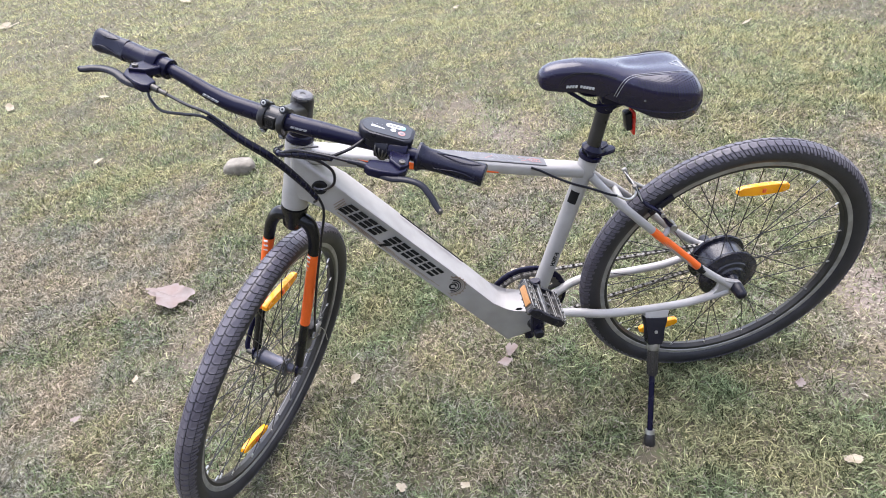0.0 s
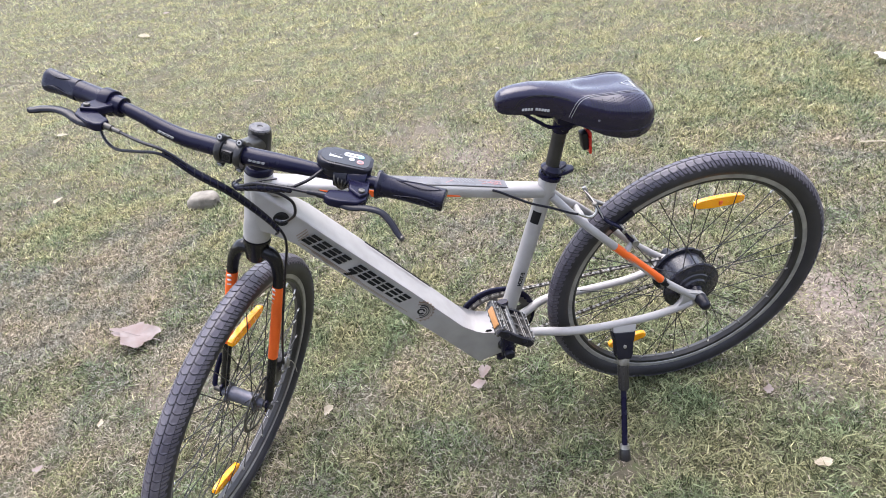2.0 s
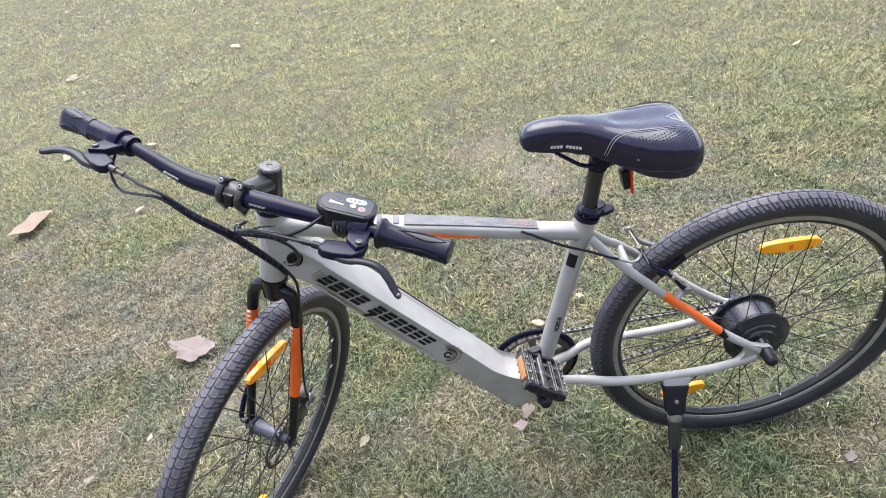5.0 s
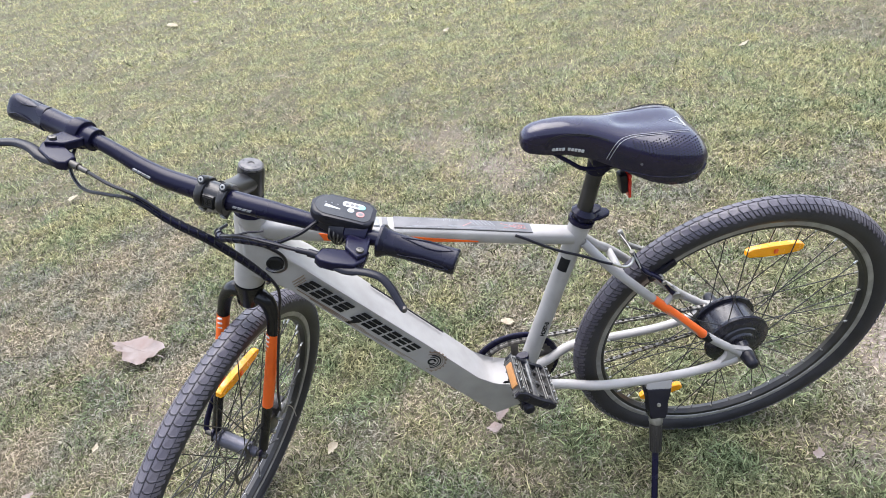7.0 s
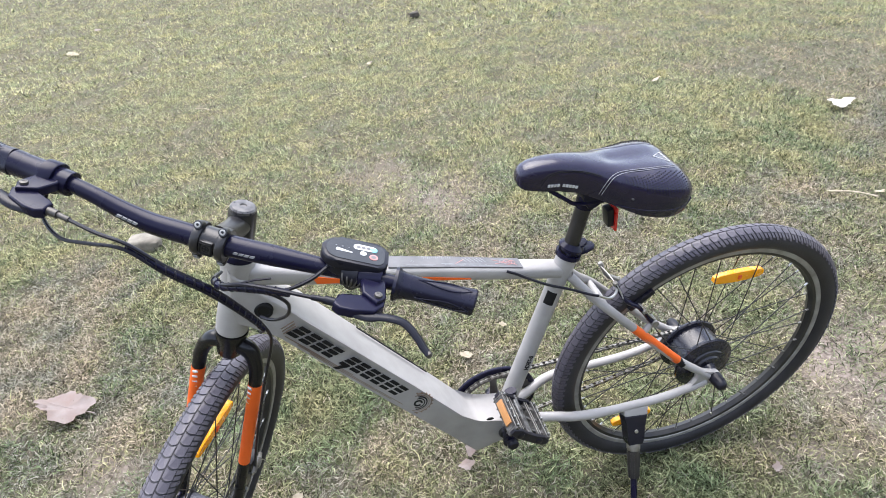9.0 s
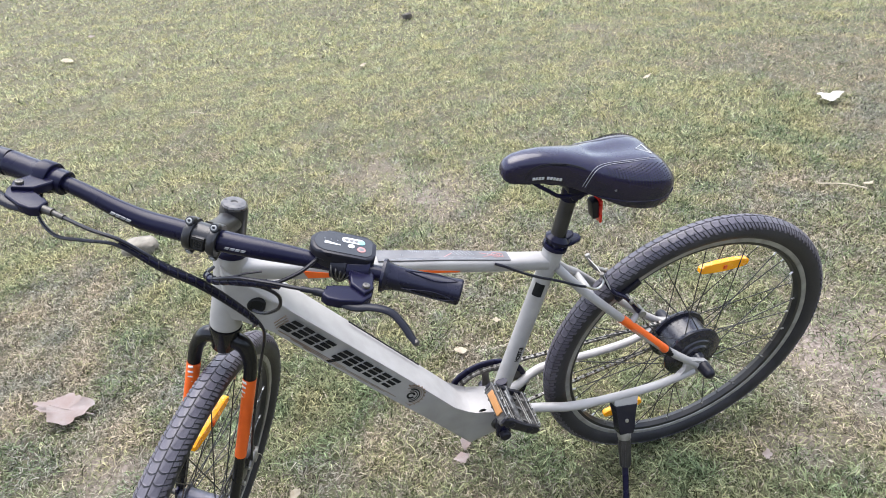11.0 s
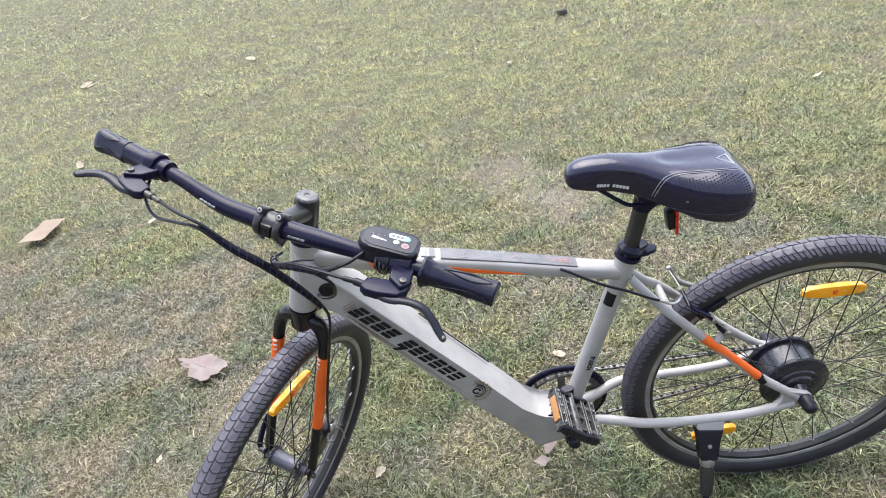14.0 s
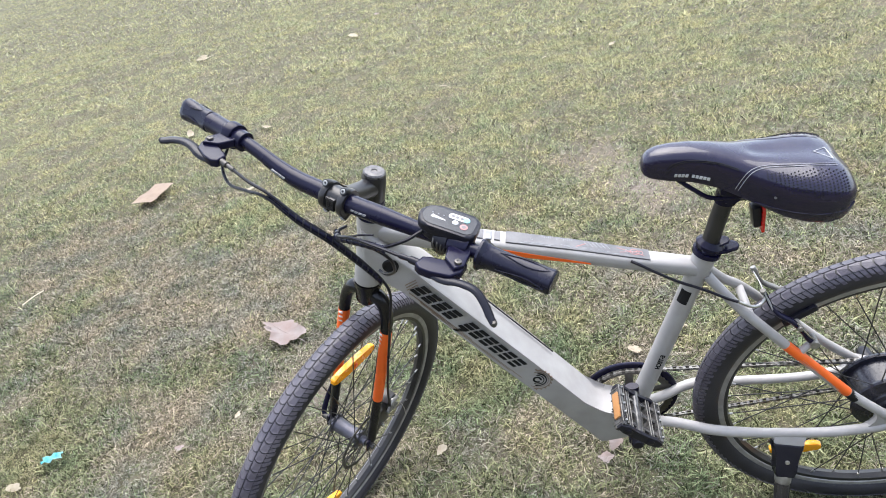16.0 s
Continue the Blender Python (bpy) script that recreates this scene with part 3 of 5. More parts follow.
def in_plane(u, v, w):
    return Vector((u, w, v))


down = [(0.932, 0.425), (0.905, 0.535), (0.824, 0.424), (0.654, 0.183), (0.565, 0.052), (0.543, 0.018), (0.524, 0.006), (0.455, 0.002), (0.430, -0.012), (0.425, -0.048), (0.47, -0.07), (0.54, -0.088), (0.627, 0.046), (0.726, 0.187), (0.814, 0.318), (0.862, 0.386), (0.90, 0.43)]
down_tube = bpart("down_tube", prism(down, -1, 1, lambda a, b, w: Vector((a, w * float(np.interp(a, [0.845, 0.93], [0.037, 0.0225])), b)), 0.010), PAINT, label="broad grey down tube holding the battery")
bpart("frame_hole", prism([(-0.008, -0.002), (-0.003, -0.004), (0.004, -0.003), (0.009, 0.0), (0.004, 0.004), (-0.004, 0.003)], 0.0362, 0.0376, lambda a, b, w: Vector((0.506 + a, w, 0.018 + b))), INK, down_tube, smooth=False)
bpart("bottom_bracket", lathe([(-0.044, 0.0), (-0.044, 0.017), (-0.04, 0.02), (0.04, 0.02), (0.044, 0.017), (0.044, 0.0)], (0.469, 0, -0.04), seg=24), ALLOY_BLACK)

# lettering of the down tube as plain slanted blocks, and its printed lines
ALONG, DOWNW = Vector((-0.5735, 0, -0.8192)), Vector((0.8192, 0, -0.5735))
T0 = Vector((0.822, 0, 0.408))


def decal_to(off=0.0370, thick=0.0006):
    def to(u, v, w):
        p = T0 + ALONG * u + DOWNW * v
        return Vector((p.x, off + thick * w, p.z))
    return to


def block(u0, w, v0, h, slant=0.45, mat=INK, name="letter_block"):
    sh = -slant * h
    return bpart(name, prism([(u0 + 0.0, v0), (u0 + w, v0), (u0 + w + sh, v0 + h), (u0 + sh, v0 + h)], -2, 1, decal_to()), mat, down_tube, smooth=False)


u = 0.008
for i in range(10):
    if i == 4:
        u += 0.017
    # each sign of the word stands as three plain bars
    for k in range(3):
        block(u - 0.0044 * k, 0.0195, 0.004 + 0.0098 * k, 0.0064)
    u += 0.026
block(0.128, 0.009, 0.029, 0.014, 0.9)
for v0, ua, ub in ((0.036, 0.0, 0.16), (0.0385, 0.03, 0.3), (0.041, 0.06, 0.27)):
    block(ua, ub - ua, v0, 0.0008, 0.0, LINE, "printed_line")
for k in range(3):
    block(-0.012 + 0.005 * k, 0.0009, 0.004 + 0.003 * k, 0.024, 0.2, LINE, "printed_line")


def ring_decal(u0, v0, r, wdt, a0, a1, mat):
    n = 26
    poly = [(u0 + (r + wdt) * math.cos(a0 + (a1 - a0) * k / n), v0 + (r + wdt) * math.sin(a0 + (a1 - a0) * k / n)) for k in range(n + 1)]
    poly += [(u0 + r * math.cos(a1 + (a0 - a1) * k / n), v0 + r * math.sin(a1 + (a0 - a1) * k / n)) for k in range(n + 1)]
    bpart("gear_print", prism(poly, -2, 1, decal_to()), mat, down_tube, smooth=False)


for r, wd, m_, a0, a1 in ((0.005, 0.004, INK, 0, 5.6), (0.012, 0.0018, INK, -2.6, 1.2), (0.0165, 0.0022, INK, -2.4, 1.0), (0.0215, 0.0008, LINE, -2.7, 1.3), (0.026, 0.0014, LINE, -2.5, 1.0)):
    ring_decal(0.325, 0.0195, r, wd, a0, a1, m_)
for k in range(11):
    a = -2.5 + 0.33 * k
    c, s = math.cos(a), math.sin(a)
    block(0.325 + 0.029 * c - 0.0015, 0.003, 0.0195 + 0.029 * s - 0.0012, 0.0024, 0.0, LINE, "gear_tooth")

# slot of the battery cover and the cable port
bpart("battery_slot", prism([(-0.066, -0.0016), (0.138, -0.0016), (0.138, 0.0016), (-0.066, 0.0016)], -2.0, 1.0, lambda a, b, w: Vector((0.697, -0.027, 0.2525)) + ALONG * a + Vector((0, 1, 0)) * b - DOWNW * (0.0005 * w - 0.0003)), INK, down_tube, smooth=False)
bpart("cable_port", lathe([(-0.006, 0.0), (-0.006, 0.0145), (0.001, 0.0145), (0.0022, 0.0132), (0.0022, 0.0100), (0.0008, 0.0090), (0.0008, 0.0)], (0.872, 0.0325, 0.447), (0.17, 0.985, 0), 24), INK, down_tube, "black rubber cable port")

seat_lo, seat_hi = Vector((0.463, 0, -0.01)), Vector((0.338, 0, 0.387))
seat_tube = bpart("seat_tube", tube([seat_lo, seat_lo.lerp(seat_hi, 0.5), seat_lo.lerp(seat_hi, 0.88), seat_lo.lerp(seat_hi, 0.93), seat_hi], [0.0185, 0.0175, 0.0175, 0.0195, 0.0195], 24), PAINT)
sd = (seat_hi - seat_lo).normalized()
bpart("frame_badge", prism([(-0.0075 + 0.0025 * k, -0.015) for k in range(7)] + [(0.0075 - 0.0025 * k, 0.015) for k in range(7)], 0, 1, lambda a, b, w: seat_lo.lerp(seat_hi, 0.775) + Vector((sd.z, 0, -sd.x)) * (a + 0.0085) + sd * b + Vector((0, math.sqrt(0.0176 ** 2 - (a + 0.0085) ** 2) - 0.0012 + 0.0018 * w, 0))), INK, seat_tube, smooth=False)


def lettering(text, size, m, mat, parent, name="lettering"):
    """Raised printed words, from the built-in font, as a mesh."""
    cu = bpy.data.curves.new(name, "FONT")
    cu.body, cu.size, cu.extrude, cu.align_x, cu.offset = text, size, 0.0004, "CENTER", 0.0004
    ob = new("source", cu)
    dg = bpy.context.evaluated_depsgraph_get()
    me = bpy.data.meshes.new_from_object(ob.evaluated_get(dg))
    bpy.data.objects.remove(ob)
    me.transform(Matrix.Translation((0, 0, DROP)) @ m)
    me.materials.clear()
    me.materials.append(mat)
    o = new(name, me)
    o.parent = parent
    return o


# words run down the tube, their feet to the rear
LET = Matrix((-sd, Vector((sd.z, 0, -sd.x)), Vector((0, 1, 0)))).transposed().to_4x4()
lettering("E-TECH", 0.0118, Matrix.Translation(seat_lo.lerp(seat_hi, 0.375) + Vector((0.002, 0.0181, 0))) @ LET @ pose(0, -0.006, 0), INK, seat_tube)

bpart("seat_clamp", add_lathe(lathe([(-0.002, 0.019), (-0.002, 0.0235), (0.006, 0.0235), (0.007, 0.019)], seat_hi, sd, 28, True), [(0.014, 0.0155), (0.014, 0.0225), (0.020, 0.0235), (0.024, 0.0195), (0.028, 0.0155)], seat_hi, sd, 28, True), BLACK, label="black seat clamp with quick-release lever")
q = seat_hi + sd * 0.008
pad = [(0.012, 0.024), (-0.006, 0.0255), (-0.026, 0.021), (-0.044, 0.012), (-0.049, 0.002), (-0.048, -0.010), (-0.030, -0.021), (-0.006, -0.0255), (0.012, -0.024)]
bm = prism([(a, b * 0.82) for a, b in pad], 0.0, 0.0068, lambda u, v, w: q + Vector((u, v, w + 0.08 * u)), 0.0025)
add_prism(bm, [(a * 0.66, b * 0.7) for a, b in pad], 0.0115, 0.0150, lambda u, v, w: q + Vector((u - 0.001, v, w - 0.02 * u)), 0.0025)
bpart("quick_release", bm, BLACK)

post_top = seat_hi + Vector((-0.028, 0, 0.120))
bpart("seatpost", tube([seat_hi, seat_hi.lerp(post_top, 0.9), post_top], 0.0140, 24), ALLOY_BLACK, label="worn dark seatpost")
bpart("saddle_clamp", add_box(add_tube(tube([post_top + Vector((0, -0.024, 0.004)), post_top + Vector((0, 0.024, 0.004))], 0.014, 16), [post_top + Vector((0.004, 0, -0.02)), post_top + Vector((0.0, 0, 0.004))], 0.0165, 16), Matrix.Translation(post_top + Vector((-0.002, 0, 0.014))), (0.04, 0.05, 0.012), 0.003), BLACK)
bpart("clamp_cradle", add_tube(box(Matrix.Translation(post_top + Vector((-0.016, 0, 0.001))) @ pose(0, 0, 0, 0, 12, 0), (0.052, 0.040, 0.022), 0.006), [post_top + Vector((-0.036, 0, -0.014)), post_top + Vector((-0.036, 0, 0.014))], 0.0075, 12), ALLOY_BLACK)


# -- saddle: sections from nose to tail, (x, top z, half width, flank depth, edge z) --
SADDLE = [(0.4410, 0.5745, 0.003, 0.005), (0.4400, 0.5800, 0.0085, 0.015), (0.4370, 0.5868, 0.0140, 0.026), (0.4300, 0.5935, 0.0188, 0.037), (0.418, 0.5980, 0.0225, 0.044), (0.40, 0.5998, 0.0250, 0.050), (0.37, 0.5985, 0.0275, 0.053), (0.335, 0.5910, 0.033, 0.057),
          (0.305, 0.5820, 0.043, 0.063), (0.275, 0.5750, 0.058, 0.070), (0.245, 0.5705, 0.073, 0.080), (0.215, 0.5685, 0.083, 0.085), (0.19, 0.565, 0.086, 0.083), (0.172, 0.559, 0.083, 0.074), (0.16, 0.550, 0.074, 0.058), (0.153, 0.538, 0.058, 0.038)]


def saddle_point(x, top, hw, dep, t, lift=0.0):
    """t from -1 (left edge) over 0 (crown) to 1."""
    a = abs(t)
    yy = hw * math.sin(min(a / 0.72, 1.0) * math.pi / 2) if a < 0.72 else hw * (1 - 0.10 * ((a - 0.72) / 0.28) ** 2)
    roundoff = dep * 0.42 * (1 - math.cos(min(a / 0.72, 1) * math.pi / 2)) ** 1.2
    zz = top - roundoff - (dep * 0.58 * (a - 0.72) / 0.28 if a > 0.72 else 0.0)
    if hw > 0.05:
        zz -= 0.004 * math.exp(-(t / 0.12) ** 2)
    return Vector((x, math.copysign(yy, -t), zz + lift))


bm = bmesh.new()
NS = 33
secs = []
for i in range(len(SADDLE) - 1):
    for k in range(3):
        f = k / 3
        secs.append([a + (b - a) * f for a, b in zip(SADDLE[i], SADDLE[i + 1])])
secs.append(SADDLE[-1])
rings = []
for x, top, hw, dep in secs:
    ring = [bm.verts.new(saddle_point(x, top, hw, dep, -1 + 2 * k / (NS - 1))) for k in range(NS)]
    ring += [bm.verts.new((x, -hw * 0.6, top - dep * 0.9)), bm.verts.new((x, hw * 0.6, top - dep * 0.9))]
    rings.append(ring)
for r0, r1 in zip(rings, rings[1:]):
    for k in range(NS + 2):
        bm.faces.new((r0[k], r0[(k + 1) % (NS + 2)], r1[(k + 1) % (NS + 2)], r1[k]))
bm.faces.new(rings[0])
bm.faces.new(rings[-1][::-1])
bmesh.ops.smooth_vert(bm, verts=bm.verts, factor=0.4, use_axis_x=True, use_axis_y=True, use_axis_z=True)
saddle = bpart("saddle", bm, VINYL, label="black padded saddle with stitched and perforated panels")


def saddle_at(x, t, lift=0.0):
    """A place on the saddle's skin."""
    for a, b in zip(SADDLE, SADDLE[1:]):
        if b[0] <= x <= a[0]:
            f = (a[0] - x) / (a[0] - b[0])
            return saddle_point(*[p + (q_ - p) * f for p, q_ in zip(a, b)], t, lift)
    return saddle_point(*SADDLE[-1], t, lift)


for sgn in (-1, 1):
    seams = [[(0.178, 0.21), (0.20, 0.225), (0.23, 0.245), (0.258, 0.28), (0.278, 0.35), (0.291, 0.46), (0.30, 0.62), (0.307, 0.8), (0.311, 0.9)],
             [(0.178, 0.235), (0.20, 0.25), (0.23, 0.27), (0.256, 0.305), (0.274, 0.37), (0.287, 0.47), (0.296, 0.62), (0.303, 0.8), (0.307, 0.9)],
             [(0.408, 0.84), (0.398, 0.68), (0.38, 0.575), (0.355, 0.53), (0.33, 0.52), (0.308, 0.53)],
             [(0.405, 0.86), (0.394, 0.71), (0.377, 0.61), (0.353, 0.565), (0.33, 0.555), (0.308, 0.565)]]
    for k, line in enumerate(seams):
        bpart("stitching", tube(smooth_path([saddle_at(x, sgn * t, 0.0004) for x, t in line], 5), 0.0006, 5), STITCH if k < 2 else INK, saddle)
    bm = bmesh.new()
    for i in range(21):
        for j in range(10):
            x, t = 0.272 - 0.0050 * i, 0.300 + 0.042 * j + (0.021 if i % 2 else 0)
            if t > 0.68 - 0.010 * abs(i - 12) or t < 0.42 - 0.010 * i:
                continue
            p = saddle_at(x, sgn * t, 0.0004)
            nrm = (saddle_at(x, sgn * (t + 0.03)) - saddle_at(x, sgn * (t - 0.03))).cross(saddle_at(x + 0.004, sgn * t) - saddle_at(x - 0.004, sgn * t)).normalized()
            if nrm.z < 0:
                nrm = -nrm
            add_lathe(bm, [(-0.001, 0.0011), (0.0002, 0.0011), (-0.0002, 0.0)], p, nrm, 6)
    bpart("perforation", bm, INK, saddle)
    bpart("piping", tube(smooth_path([saddle_at(x, sgn * t, 0.0) for x, t in ((0.286, 0.97), (0.262, 0.93), (0.235, 0.895), (0.205, 0.875), (0.182, 0.86), (0.168, 0.84), (0.161, 0.80))], 5), 0.0011, 6), VINYL, saddle)
    bpart("stud", lathe([(-0.001, 0.0022), (0.0008, 0.002), (0.0012, 0.0)], saddle_at(0.262, sgn * 0.80), (0, -sgn, 0.2), 10), GREYPRINT, saddle)
bm = bmesh.new()
for k in range(9):
    x = 0.394 - 0.0052 * k - (0.004 if k > 3 else 0)
    a, b, c, d = (saddle_at(x, -0.85, 0), saddle_at(x - 0.0037, -0.85, 0), saddle_at(x - 0.0025, -0.895, 0), saddle_at(x + 0.0012, -0.895, 0))
    out = Vector((0, 0.0014, 0))
    lo = [bm.verts.new(v - out) for v in (a, b, c, d)]
    hi = [bm.verts.new(v + out) for v in (a, b, c, d)]
    bm.faces.new(hi)
    for m_ in range(4):
        bm.faces.new((lo[m_], lo[(m_ + 1) % 4], hi[(m_ + 1) % 4], hi[m_]))
bpart("side_print", bm, WHITE, saddle, "small white print bars", smooth=False)
bm = bmesh.new()
tri_pts = [saddle_at(0.198, -0.03, 0.0010), saddle_at(0.178, 0.05, 0.0010), saddle_at(0.178, -0.14, 0.0010)]
for a, b in zip(tri_pts, tri_pts[1:] + tri_pts[:1]):
    add_tube(bm, [a, a.lerp(b, 0.5), b], 0.00045, 6)
bpart("emblem", bm, WHITE, saddle, "white triangular emblem")
for y in (-0.022, 0.022):
    bpart("saddle_rail", tube(smooth_path([(0.395, y * 0.5, 0.552), (0.365, y, 0.53), (0.34, y, 0.512), (0.30, y, 0.508), (0.25, y, 0.512), (0.215, y * 1.5, 0.535)], 5), 0.0036, 8), BLACK)
tail_lamp = bpart("rear_reflector", box(Matrix.Translation((0.2675, 0.004, 0.458)) @ pose(0, 0, 0, 0, 8, 0), (0.014, 0.022, 0.038), 0.004), PLASTIC, label="black housing of the rear reflector")
bpart("reflector_lens", box(Matrix.Translation((0.2590, 0.004, 0.455)) @ pose(0, 0, 0, 0, 2, 0), (0.005, 0.030, 0.048), 0.002), RED, tail_lamp, "red reflector lens")

# -- stays --
for side in (1, -1):
    stay = bpart("seatstay", tube(smooth_path([(0.338, 0.012 * side, 0.345), (0.30, 0.028 * side, 0.298), (0.265, 0.044 * side, 0.262), (0.20, 0.054 * side, 0.191), (0.10, 0.063 * side, 0.081), (0.012, 0.069 * side, -0.012 + 0.014)], 5), 0.0088, 16), PAINT)
    pts = [Vector((0.20, 0.054 * side, 0.191)), Vector((0.10, 0.063 * side, 0.081))]
    d_ = (pts[1] - pts[0])
    if side > 0:
        bpart("orange_stripe", tube([pts[0] - d_ * 0.12, pts[0], pts[0] + d_ * 0.5, pts[1]], 0.0092, 16), ORANGE, stay)
        bpart("black_band", tube([pts[1] + d_ * 0.01, pts[1] + d_ * 0.15], 0.0093, 16), INK, stay)
    bpart("chainstay", tube(smooth_path([(0.445, 0.024 * side, -0.034), (0.40, 0.034 * side, -0.026), (0.36, 0.050 * side, -0.020), (0.32, 0.061 * side, -0.022), (0.25, 0.065 * side, -0.029), (0.13, 0.068 * side, -0.032), (0.06, 0.070 * side, -0.022), (0.018, 0.070 * side, -0.012)], 5), [0.0105] * 20 + [0.0095] * 16, 16), PAINT)
    bpart("dropout", prism([(0.074, -0.031), (0.066, -0.022), (0.050, -0.010), (0.042, 0.002), (0.041, 0.014), (0.048, 0.029), (0.040, 0.033), (0.014, 0.017), (-0.006, 0.013), (-0.016, 0.002), (-0.012, -0.013), (0.008, -0.021), (0.04, -0.031)], 0.0625 * side, 0.0740 * side, in_plane, 0.0025), PAINT)
    bpart("axle_nut", lathe([(0.0, 0.0), (0.0, 0.0145), (0.004, 0.0150), (0.012, 0.0142), (0.024, 0.0132), (0.031, 0.0112), (0.0345, 0.0070), (0.0355, 0.0)], (0, 0.0738 * side, 0), (0, side, 0), 20), PLASTIC, label="dark rubber-capped axle nut")
bpart("stay_bridge", tube([(0.270, -0.040, 0.266), (0.272, 0, 0.272), (0.270, 0.040, 0.266)], 0.0075, 12), PAINT)


# -- wheels --
def tyre_profile(R=0.3488, rm=0.0245, n=22):
    out = []
    c = R - rm
    for k in range(n + 1):
        a = radians(-148 + 296 * k / n)
        out.append((rm * math.sin(a), c + rm * math.cos(a)))
    return out


def tread(bm, m, R=0.3488, rm=0.0245):
    """Raised rubber blocks between curved grooves."""
    c = R - rm
    n = 118

    def at(u, v, h):
        a, r = u * math.tau / n, rm + h
        rad = c + r * math.cos(v)
        return m @ Vector((rad * math.cos(a), r * math.sin(v), rad * math.sin(a)))

    def patch(outline):
        top = [bm.verts.new(at(u, v, 0.0016)) for u, v in outline]
        low = [bm.verts.new(at(u, v, -0.0006)) for u, v in outline]
        bm.faces.new(top)
        k = len(top)
        for i in range(k):
            bm.faces.new((low[i], low[(i + 1) % k], top[(i + 1) % k], top[i]))

    for i in range(n):
        for sd_ in (1, -1):
            o = 0.3 if sd_ > 0 else 0.0
            wave = lambda v: -0.2 * math.sin(math.pi * min(v / 0.64, 1.0))
            vs = (0.04, 0.15, 0.28, 0.41, 0.53, 0.64)
            patch([(i + o + 0.085 + wave(v), v * sd_) for v in vs] + [(i + o + 0.915 + wave(v), v * sd_) for v in vs[::-1]])
            # shoulder: a short and a long slanted block to each pitch
            for j, (a, wd) in enumerate(((0.05, 0.36), (0.52, 0.40))):
                vs = (0.69, 0.84, 0.99, 1.22 if j else 1.08)
                patch([(i + o + a + 0.75 * (v - 0.68), v * sd_) for v in vs] + [(i + o + a + wd + 0.65 * (v - 0.68), v * sd_) for v in vs[::-1]])


def wheel(name, m, flange, flange_y, cross, label, reflect, hub_build):
    """A spoked wheel whose axle is the y axis of m, in bike axes."""
    w = bpart(name, move(lathe([(-0.0115, 0.309), (-0.0122, 0.2925), (-0.0105, 0.287), (0.0, 0.2825), (0.0105, 0.287), (0.0122, 0.2925), (0.0115, 0.309), (0.008, 0.304), (-0.008, 0.304)], closed=True, seg=96), m), RIM, label=label)
    # tyre body in darker rubber than the tread blocks; it shows in the grooves
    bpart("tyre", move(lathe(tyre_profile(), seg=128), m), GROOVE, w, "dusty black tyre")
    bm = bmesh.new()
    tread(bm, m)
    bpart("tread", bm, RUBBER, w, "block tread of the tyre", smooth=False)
    for s_ in (1, -1):
        bpart("rim_wall", move(lathe([(0.0120 * s_, 0.311), (0.0138 * s_, 0.3105), (0.0142 * s_, 0.2960), (0.0136 * s_, 0.2945), (0.0120 * s_, 0.2935)], seg=96), m), TRACK, w)
    count = 36
    for i in range(count):
        s_ = 1 if i % 2 else -1
        tw = cross * (1 if (i // 2) % 2 else -1)
        a = i * math.tau / count
        p = Vector((0.291 * math.cos(a), 0.003 * s_, 0.291 * math.sin(a)))
        b = a + tw
        q_ = Vector((flange * math.cos(b), flange_y * s_, flange * math.sin(b)))
        spoke = bpart("spoke", move(tube([q_, p.lerp(q_, 0.05)], 0.00115, 6), m), RIM, w)
        bpart("spoke_nipple", move(tube([p.lerp(q_, 0.065), p], 0.0020, 6), m), STEEL, spoke, "bright spoke nipple")
    for ang, skew, reach in reflect:
        # amber bar lying along the wheel's turn
        ca, sa = math.cos(ang), math.sin(ang)
        rm_ = m @ Matrix.Translation((0.226 * ca, 0.0, 0.226 * sa)) @ pose(0, 0, 0, 0, -math.degrees(ang) + skew, 0)
        h = reach / 2
        bm = prism([(-0.0050, -h), (0.0050, -h), (0.0105, -h * 0.86), (0.0122, -h * 0.4), (0.0128, 0.0), (0.0122, h * 0.4), (0.0105, h * 0.86), (0.0050, h), (-0.0050, h), (-0.0105, h * 0.86), (-0.0122, h * 0.4), (-0.0128, 0.0), (-0.0122, -h * 0.4), (-0.0105, -h * 0.86)], -0.006, 0.006, lambda a_, b_, c_: rm_ @ Vector((a_, c_, b_)), 0.002)
        bpart("wheel_reflector", bm, AMBER, w, "amber wheel reflector")
        bpart("reflector_clip", box(rm_ @ Matrix.Translation((0, 0.0075, 0)), (0.01, 0.004, 0.008), 0.001, 1), ORANGE, w)
    hub_build(w, m)
    return w


def motor_hub(w, m):
    shell = lathe([(-0.046, 0.0), (-0.046, 0.040), (-0.043, 0.053), (-0.036, 0.058), (-0.034, 0.0685), (-0.030, 0.070), (-0.026, 0.0685), (-0.024, 0.059), (0.024, 0.059), (0.026, 0.0685), (0.030, 0.070), (0.034, 0.0685), (0.036, 0.062), (0.040, 0.058), (0.0415, 0.047), (0.0445, 0.045), (0.046, 0.035), (0.050, 0.032), (0.0515, 0.018), (0.062, 0.015), (0.0625, 0.0)], seg=64)
    bpart("hub_motor", move(shell, m), HUB_PAINT, w, "black rear hub motor")
    bpart("axle", move(lathe([(-0.1, 0.0), (-0.1, 0.005), (0.1, 0.005), (0.1, 0.0)], seg=16), m), DARK_STEEL, w)
    bm = bmesh.new()
    for k, (y, r) in enumerate(((-0.054, 0.030), (-0.049, 0.036), (-0.044, 0.042))):
        n = 36
        poly = [(r + (0.0025 if i % 2 else 0)) for i in range(n)]
